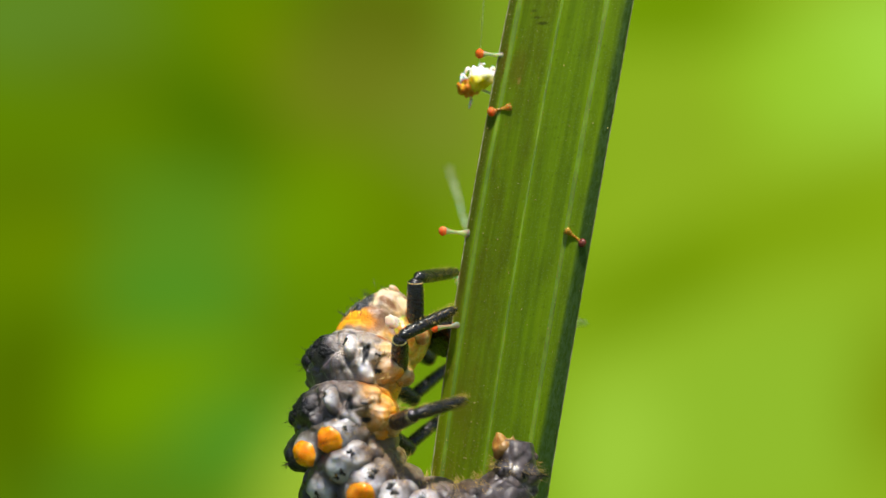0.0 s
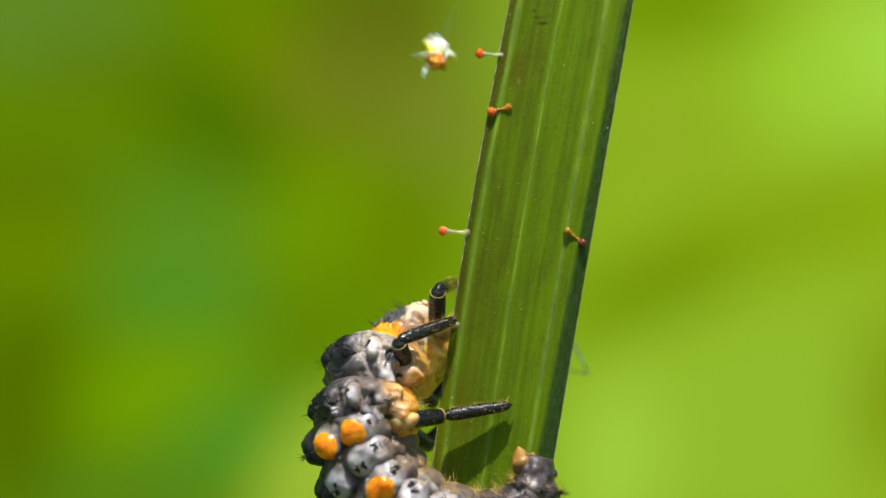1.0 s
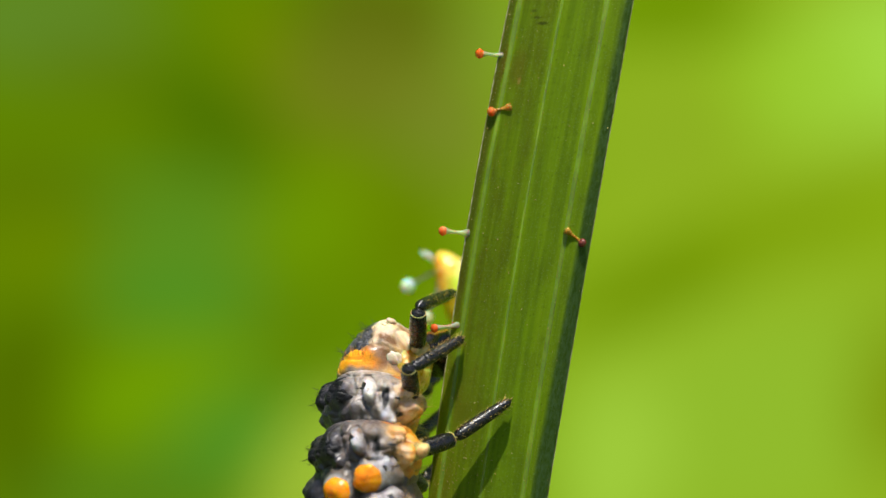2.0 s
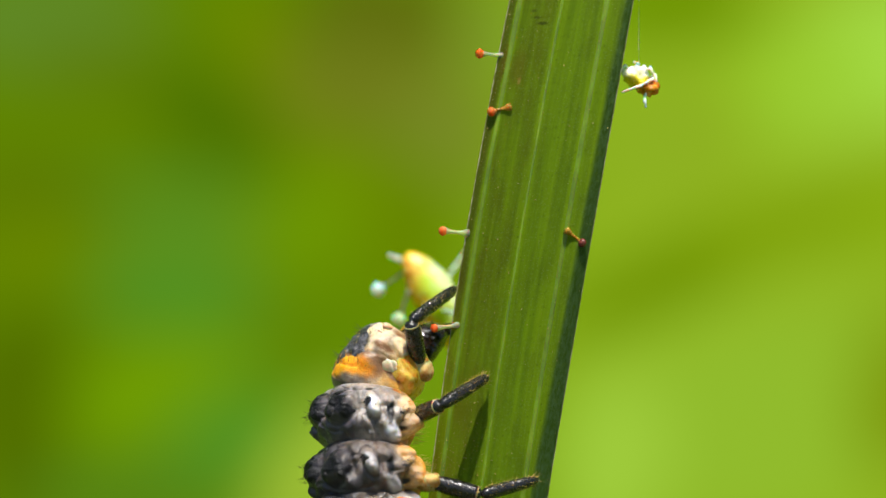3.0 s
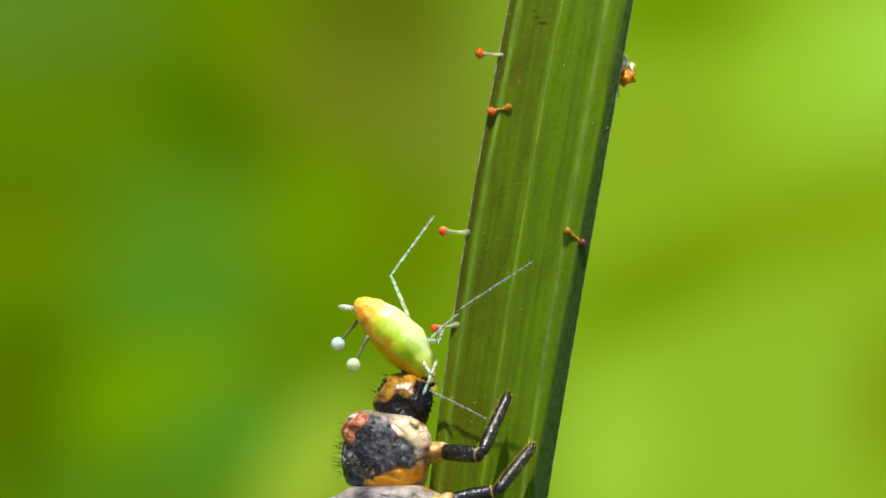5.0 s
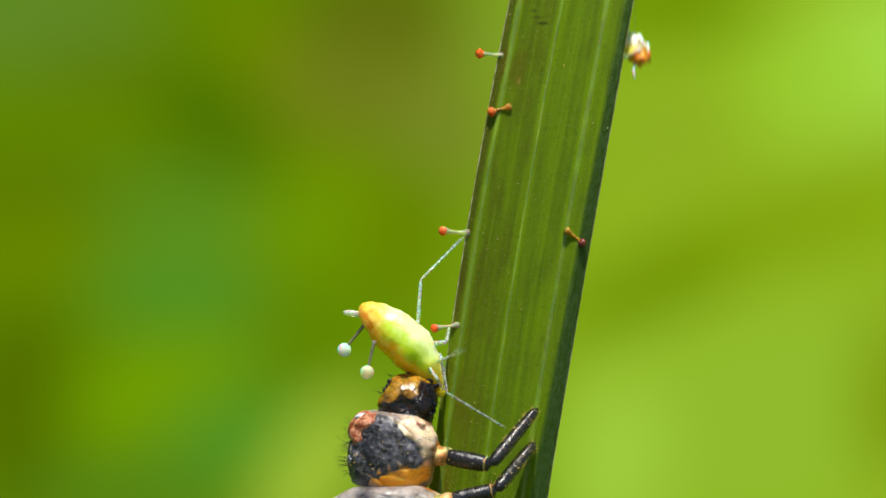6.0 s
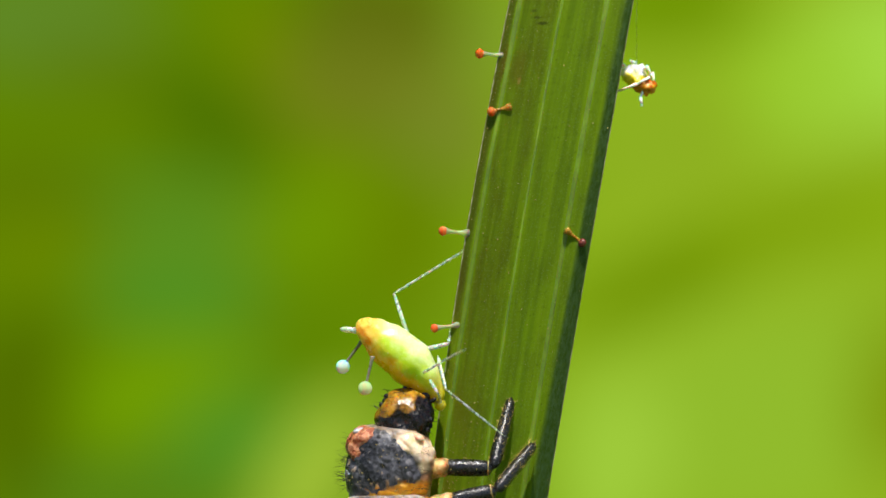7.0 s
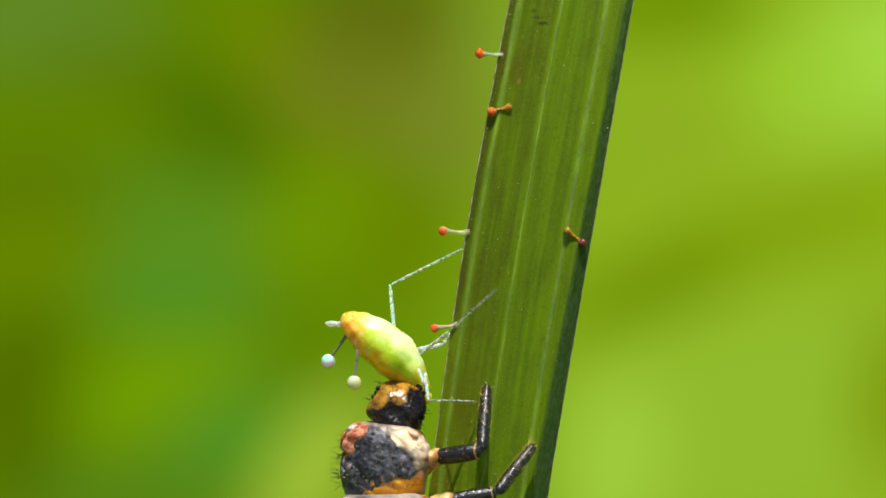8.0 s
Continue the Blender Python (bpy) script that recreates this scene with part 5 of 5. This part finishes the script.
# aphid legs: seconds, hip, knee and foot
APHID_REACH = {
    "hind": ((0, 8.7, 5, 8.35, 4.3, 7.95, 2.9), (0.03, 8.7, 5, 8.4, 4.4, 8.2, 2.9), (0.1, 8.8, 5.1, 9.2, 4.6, 9.4, 3.6), (1.5, 8.5, 5.2, 8.2, 4.8, 9, 3.6), (1.7, 8.4, 5.2, 8.1, 4.9, 9, 3.8), (2.8, 7.9, 5, 8.2, 4.5, 9.2, 4),
             (3.5, 7.7, 5, 8.1, 4.6, 9.2, 4.2), (3.7, 7.5, 5, 7.9, 4.7, 8.4, 4.5), (3.8, 7.1, 5.32, 7.41, 4.71, 8.16, 4.52), (3.9, 6.3, 5.37, 6.56, 4.6, 7.8, 4.08),
             (4, 6.23, 5.52, 6.1, 5, 6.4, 3.8), (4.1, 6.33, 5.62, 5.8, 5.3, 5.08, 4.47), (4.2, 6.83, 5.72, 6.51, 5.05, 5.68, 3.5), (4.3, 6.93, 5.72, 6.56, 5.04, 6.65, 3.31),
             (4.4, 7.03, 5.77, 6.7, 5.1, 6.43, 3.64), (4.5, 7.13, 5.77, 6.85, 4.8, 6.65, 3.1), (4.6, 7.23, 5.67, 7.2, 4.74, 8.2, 3.64), (4.7, 7.23, 5.62, 6.89, 4.88, 7.74, 3.9),
             (5.8, 7.28, 5.72, 7.08, 4.88, 7.58, 3.59), (5.9, 7.33, 5.82, 7.47, 5.07, 8.1, 4.25), (6, 7.39, 5.8, 7.45, 4.9, 8.2, 4.2), (6.3, 7.33, 5.87, 7.35, 5, 8.1, 4.25),
             (6.4, 7.23, 5.92, 6.78, 5.4, 7.74, 4.19), (6.47, 7.23, 5.91, 6.84, 5.38, 7.95, 4.1), (6.5, 7.23, 5.9, 6.9, 5.35, 8.15, 4.3), (6.53, 7.23, 5.9, 6.96, 5.32, 8.33, 4.5), (6.6, 7.23, 5.91, 6.93, 5.3, 8.18, 4.42), (7, 7.23, 5.97, 6.97, 5.2, 8.2, 4.45), (7.5, 6.98, 5.97, 6.9, 5.05, 8.2, 4.42),
             (8, 6.98, 5.87, 6.9, 5.05, 8.2, 4.4)),
    "wave": ((0, 9.75, 5.5, 10.45, 5.76, 9.9, 5.9), (0.2, 9.75, 5.5, 10.45, 5.74, 9.9, 5.9), (0.5, 9.75, 5.6, 10.43, 5.82, 10.0, 6.0), (0.7, 9.85, 5.8, 10.35, 6.15, 9.9, 6.2),
             (0.8, 10.1, 5.95, 10.45, 6.6, 10.0, 6.55), (1.1, 10.1, 5.98, 10.45, 6.68, 10.0, 6.58), (1.2, 9.9, 5.9, 10.2, 6.3, 9.9, 6.5), (1.7, 9.6, 5.8, 10.0, 6.2, 9.6, 6.6), (2.8, 8.1, 5.4, 8.7, 5.6, 9.6, 5.6), (3.7, 7.6, 5.4, 8.1, 5.3, 8.9, 5.0), (3.9, 6.4, 5.6, 6.9, 5.2, 7.3, 4.9),
             (4.0, 7.2, 6.0, 7.6, 5.9, 8.2, 5.8), (4.3, 7.3, 5.9, 7.6, 5.5, 7.9, 5.1), (4.5, 7.4, 6.1, 7.7, 5.9, 8.1, 5.7), (4.6, 7.5, 6.1, 7.9, 6.0, 8.6, 5.9), (4.7, 7.6, 5.95, 8.0, 5.5, 8.98, 4.55), (5.8, 7.7, 6.15, 8.4, 5.85, 10.05, 5.29), (5.9, 7.8, 6.15, 8.4, 5.95, 9.9, 5.7),
             (6.0, 7.75, 6.4, 7.95, 6.3, 8.2, 6.15), (6.1, 7.7, 6.1, 8.1, 5.6, 8.76, 4.66), (6.2, 7.75, 6.15, 8.3, 5.75, 9.5, 4.8), (6.3, 7.75, 6.25, 8.3, 5.9, 9.75, 5.07), (6.4, 7.7, 6.3, 8.3, 6.0, 9.89, 5.35), (6.47, 7.82, 6.55, 8.4, 6.42, 9.55, 6.15), (6.5, 7.85, 6.65, 8.4, 6.6, 9.4, 6.5), (6.53, 7.82, 6.6, 8.35, 6.65, 9.15, 6.85),
             (6.6, 7.6, 6.3, 7.8, 6.0, 7.9, 5.6), (6.8, 7.6, 6.4, 8.1, 6.0, 9.09, 5.13), (7.0, 7.4, 6.65, 7.8, 6.4, 8.22, 6.15), (7.3, 7.5, 6.4, 8.0, 5.9, 9.25, 4.85), (7.6, 7.45, 6.4, 7.95, 5.9, 9.25, 4.85), (8.0, 7.45, 6.25, 7.95, 5.85, 8.75, 5.13)),
    "low": ((0, 9.2, 6.3, 9.3, 6.8, 9.2, 7.6), (1.7, 8.8, 6.2, 9.0, 6.6, 9.1, 7.4), (2.8, 8.2, 5.9, 8.5, 6.1, 9.0, 6.3), (3.7, 7.7, 5.8, 8.1, 6.0, 8.6, 6.3), (3.9, 6.8, 6.0, 7.0, 6.4, 7.3, 6.6), (4.0, 7.19, 5.9, 7.44, 6.63, 8.49, 7.06), (4.2, 7.42, 6.25, 7.48, 6.81, 7.7, 7.6),
            (4.4, 7.5, 6.4, 7.18, 6.8, 7.98, 7.37), (4.5, 7.56, 6.42, 7.24, 6.84, 7.8, 7.37), (4.6, 7.6, 6.4, 7.72, 6.81, 8.53, 6.5), (4.7, 7.69, 6.44, 7.65, 6.87, 8.76, 6.94), (5.8, 7.72, 6.2, 7.65, 6.94, 8.55, 7.68), (6.0, 7.79, 6.25, 7.91, 6.94, 8.93, 7.56), (6.1, 7.71, 6.38, 7.9, 6.65, 9.07, 7.62),
            (6.2, 7.85, 6.57, 8.49, 7.02, 9.61, 7.25), (6.4, 7.79, 6.5, 7.75, 7.18, 8.9, 7.43), (6.5, 7.75, 6.75, 7.84, 7.37, 8.64, 7.56), (6.7, 7.75, 6.75, 7.85, 7.3, 8.8, 7.6), (7.0, 7.75, 6.3, 7.89, 6.87, 9.21, 7.93), (7.3, 7.69, 6.7, 7.75, 7.31, 8.33, 7.25), (7.5, 7.6, 6.57, 7.42, 7.0, 8.31, 7.06), (8.0, 7.52, 6.57, 7.58, 7.06, 8.41, 7.1)),
    "grip": ((0, 9.0, 5.6, 9.1, 5.5, 9.2, 5.2), (1.7, 8.6, 5.5, 8.9, 5.5, 9.0, 5.2), (2.8, 8.0, 5.2, 8.3, 5.2, 8.5, 5.0), (3.7, 7.5, 5.2, 7.8, 5.1, 8.0, 4.9), (3.9, 6.6, 5.7, 7.0, 5.6, 7.2, 5.4), (4.0, 7.2, 6.0, 7.7, 5.9, 8.0, 5.75), (4.5, 7.5, 6.0, 7.62, 6.0, 7.75, 5.75),
             (6.0, 7.55, 6.1, 7.9, 6.05, 7.95, 5.8), (7.0, 7.45, 6.2, 7.95, 6.08, 7.98, 5.85), (8.0, 7.35, 6.2, 7.92, 6.08, 7.97, 5.9)),
    "near": ((0, 9.0, 5.9, 9.1, 5.6, 9.2, 5.2), (1.7, 8.6, 5.8, 8.8, 5.6, 9.0, 5.2), (2.8, 7.9, 5.5, 8.2, 5.6, 8.5, 5.8), (3.7, 7.4, 5.5, 7.7, 5.6, 8.0, 5.8), (3.9, 6.7, 5.9, 6.3, 6.0, 6.0, 6.2), (4.0, 6.9, 5.85, 6.45, 6.25, 5.95, 6.32), (4.2, 7.2, 6.1, 6.9, 6.3, 6.3, 6.2), (4.5, 7.45, 6.1, 7.1, 6.05, 6.7, 5.95),
             (4.7, 7.5, 6.3, 7.6, 6.5, 7.75, 6.7), (6.0, 7.6, 6.5, 7.75, 6.7, 7.85, 6.9), (8.0, 7.4, 6.5, 7.5, 6.75, 7.55, 6.95)),
    "far": ((0, 9.0, 5.6, 9.1, 5.4, 9.2, 5.2), (1.7, 8.6, 5.5, 8.8, 5.4, 9.0, 5.2), (2.8, 7.9, 5.4, 8.1, 5.4, 8.3, 5.3), (3.7, 7.3, 5.3, 7.4, 5.3, 7.5, 5.2), (3.8, 6.7, 5.4, 6.9, 5.2, 7.4, 4.9), (3.9, 6.25, 5.6, 6.5, 5.2, 7.3, 4.55), (4.0, 6.5, 5.8, 6.6, 5.8, 6.7, 5.8), (4.2, 7.0, 5.7, 7.15, 5.5, 7.35, 5.08), (4.4, 6.8, 5.9, 6.9, 5.9, 7.0, 6.0),
            (4.5, 6.6, 5.6, 6.37, 5.3, 6.3, 4.84), (4.6, 7.2, 5.7, 7.3, 5.3, 7.5, 4.6), (4.7, 6.9, 6.0, 7.0, 6.1, 6.9, 6.2), (6.0, 7.1, 6.1, 7.2, 6.2, 7.1, 6.3), (7.0, 7.1, 6.3, 7.2, 6.4, 7.1, 6.4), (8.0, 6.9, 6.2, 7.0, 6.3, 6.9, 6.3)),
}
# how far the slack tube swings aside: seconds, across
SWING = ((0, 0.15), (3.0, 0.15), (3.5, 0.1), (3.8, -0.1), (3.9, -0.24), (4.2, -0.21), (4.5, -0.18), (4.7, -0.14), (5.8, -0.02), (6.0, 0.02), (6.5, -0.08), (7.0, 0.0), (7.5, 0.12), (8.0, 0.06))
# the nymph on its thread: seconds, across, down, depth, lean, turn
NYMPH = ((0, 8.47, 1.40, 0.7, 4, 180), (0.2, 8.47, 1.42, 0.7, 4, 180), (0.6, 8.46, 1.40, 0.7, 5, 180), (0.7, 11.35, 1.20, 0.9, -8, 120), (0.8, 9.9, 1.2, 1.0, 0, 60), (0.9, 7.92, 1.08, 0.7, 20, 0), (0.97, 7.52, 0.78, 0.8, 24, -20), (1.0, 7.76, 0.92, 0.8, 24, -60), (1.03, 8.08, 1.08, 0.85, 20, -98),
         (1.1, 9.2, 1.1, 1.0, 5, -100), (1.2, 9.2, 1.1, 1.0, 4, -120), (1.7, 9.8, 1.2, 1.0, 0, -60), (2.8, 11.32, 1.38, 0.7, 0, 0), (3.0, 11.32, 1.38, 0.7, 0, 0), (3.5, 11.38, 1.38, 0.7, 0, 8), (4.0, 11.32, 1.40, 0.7, 0, -6), (4.5, 11.24, 1.40, 0.7, 0, -14),
         (4.6, 10.0, 0.9, 1.0, 0, -70), (4.7, 11.5, 0.66, 0.8, -8, -100), (4.9, 11.0, 1.2, 0.8, 0, -60), (5.8, 11.22, 1.15, 0.7, 0, -20), (5.9, 11.33, 1.45, 0.7, 0, 0), (5.97, 11.26, 1.02, 0.7, 0, -32), (6.0, 11.25, 0.85, 0.7, 0, -40), (6.03, 11.25, 0.66, 0.7, 0, -36), (6.2, 11.24, 1.34, 0.7, 0, -12), (6.5, 11.26, 1.36, 0.7, 0, -10), (7.0, 11.28, 1.36, 0.7, 0, -10),
         (7.4, 11.25, 1.36, 0.7, 0, -10), (7.6, 9.9, 1.3, 1.0, 0, -60), (8.0, 9.8, 1.3, 1.0, 0, -60))


def abdomen_rows():
    """Poses of the abdomen's rings along one smooth bend from the thorax to the tail."""
    times = sorted({r[0] for r in META} | {r[0] for r in BEND})
    out = [[] for _ in range(RING_COUNT)]
    for t in times:
        mx, md, my, lean, pitch, roll = between(META, t)
        tx, td, ax, ad, bx, bd = between(BEND, t)
        p = [Vector((mx, md, my)), Vector((ax, ad, my - 0.35)), Vector((bx, bd, -1.05)), Vector((tx, td, -0.72))]
        for k in range(RING_COUNT):
            s = 0.03 + 0.1 * k + 0.0053 * k * k if t < 2 else (k + 1.0) / (RING_COUNT + 0.1)
            q = 1 - s
            c = p[0] * q ** 3 + p[1] * 3 * q * q * s + p[2] * 3 * q * s * s + p[3] * s ** 3
            d = (p[1] - p[0]) * 3 * q * q + (p[2] - p[1]) * 6 * q * s + (p[3] - p[2]) * 3 * s * s
            turn = math.degrees(math.atan2(-d.x, d.y))
            lean_more, roll_more = between(CURL, t)
            out[k].append((t, posed(c.x, c.y, c.z, turn + lean_more * (1 - s), 0, roll + roll_more * (1 - s))))
    return out


def leg_rows(table, hip_depth, length_a, length_b, home=None, knee_near=True, foot_near=False):
    """Poses of a limb's two segments, in the space of its thing."""
    first, second = [], []
    for t, hx, hd, kx, kd, fx, fd in table:
        depth = hip_depth(t)
        back = home(t).inverted()
        hip = spot(hx, hd, depth)
        knee, way = reach(hip, kx, kd, length_a, knee_near(t) if callable(knee_near) else knee_near)
        first.append((t, back @ limb_pose(hip, way)))
        foot, way = reach(knee, fx, fd, length_b, foot_near(t) if callable(foot_near) else foot_near)
        second.append((t, back @ limb_pose(knee, way)))
    return first, second


def motions():
    root = larva.matrix_world.copy()
    home = Matrix.Translation(LARVA_ROOT).inverted()
    for key, table in (("head", HEAD), ("pro", PRO), ("meso", MESO), ("meta", META)):
        walk(rings[key], [(r[0], home @ posed(*r[1:])) for r in table])
    for k, rows in enumerate(abdomen_rows()):
        walk(rings["ab%d" % k if k < RING_COUNT - 1 else "tail"], [(t, home @ m) for t, m in rows])
    base = Matrix.Translation(LARVA_ROOT)
    for key, table, ring, off in (("fore", FORE, PRO, -0.7), ("mid", MID, MESO, -1.0), ("hind", HIND, META, -1.0)):
        thigh, shin, femur, tibia = legs[key]
        inset = MID_INSET if key == "mid" else ((0, 0.0), (8.0, 0.0))
        near = (lambda t: not 0.15 < t < 2.85) if key == "hind" else True
        a, b = leg_rows(table, lambda t, ring=ring, off=off, inset=inset: between(ring, t)[2] + off * between(FLANK, t)[0] + between(inset, t)[0], femur, tibia, lambda t: base, near)
        walk(thigh, a)
        walk(shin, b)
    for key, ring, dx, dd in (("far_fore", PRO, 0.35, 0.1), ("far_mid", MESO, 0.45, 0.15), ("far_hind", META, 0.5, 0.2)):
        thigh, shin, femur, tibia = legs[key]
        table = []
        for t, x, d, *_ in ring:
            k = 1.0 if t < 2 else 0.35
            table.append((t, x + dx * k, d + dd, x + (dx + 0.45) * k, d + dd + 0.3, x + (dx + 0.95) * k, d + dd - 0.1 * k))
        a, b = leg_rows(table, lambda t, ring=ring: between(ring, t)[2] + 0.55, femur * 0.8, tibia * 0.7, lambda t: base, False, False)
        walk(thigh, a)
        walk(shin, b)
    root_end, tip_end = TUBES[-1]
    walk(slack_tube, [(t, hung(root_end, (tip_end[0] + dx, tip_end[1], tip_end[2]))) for t, dx in SWING])
    walk(aphid, [(r[0], posed(*r[1:])) for r in APHID])
    sides = {"hind": 0.25, "wave": -0.15, "low": -0.32, "grip": 0.15, "near": -0.38, "far": 0.3}
    for name, thigh, shin, femur, tibia in aphid_legs:
        a, b = leg_rows(APHID_REACH[name], lambda t, name=name: between(APHID, t)[2] + sides[name], femur, tibia,
                        lambda t: posed(*between(APHID, t)), name not in ("hind", "far"), (lambda t: t > 3.75) if name == "wave" else (lambda t: 4.3 < t < 4.55) if name == "low" else False)
        walk(thigh, a)
        walk(shin, b)
    walk(nymph, [(t, posed(x, d, y, lean) @ Matrix.Rotation(radians(turn), 4, "Z")) for t, x, d, y, lean, turn in NYMPH])


motions()
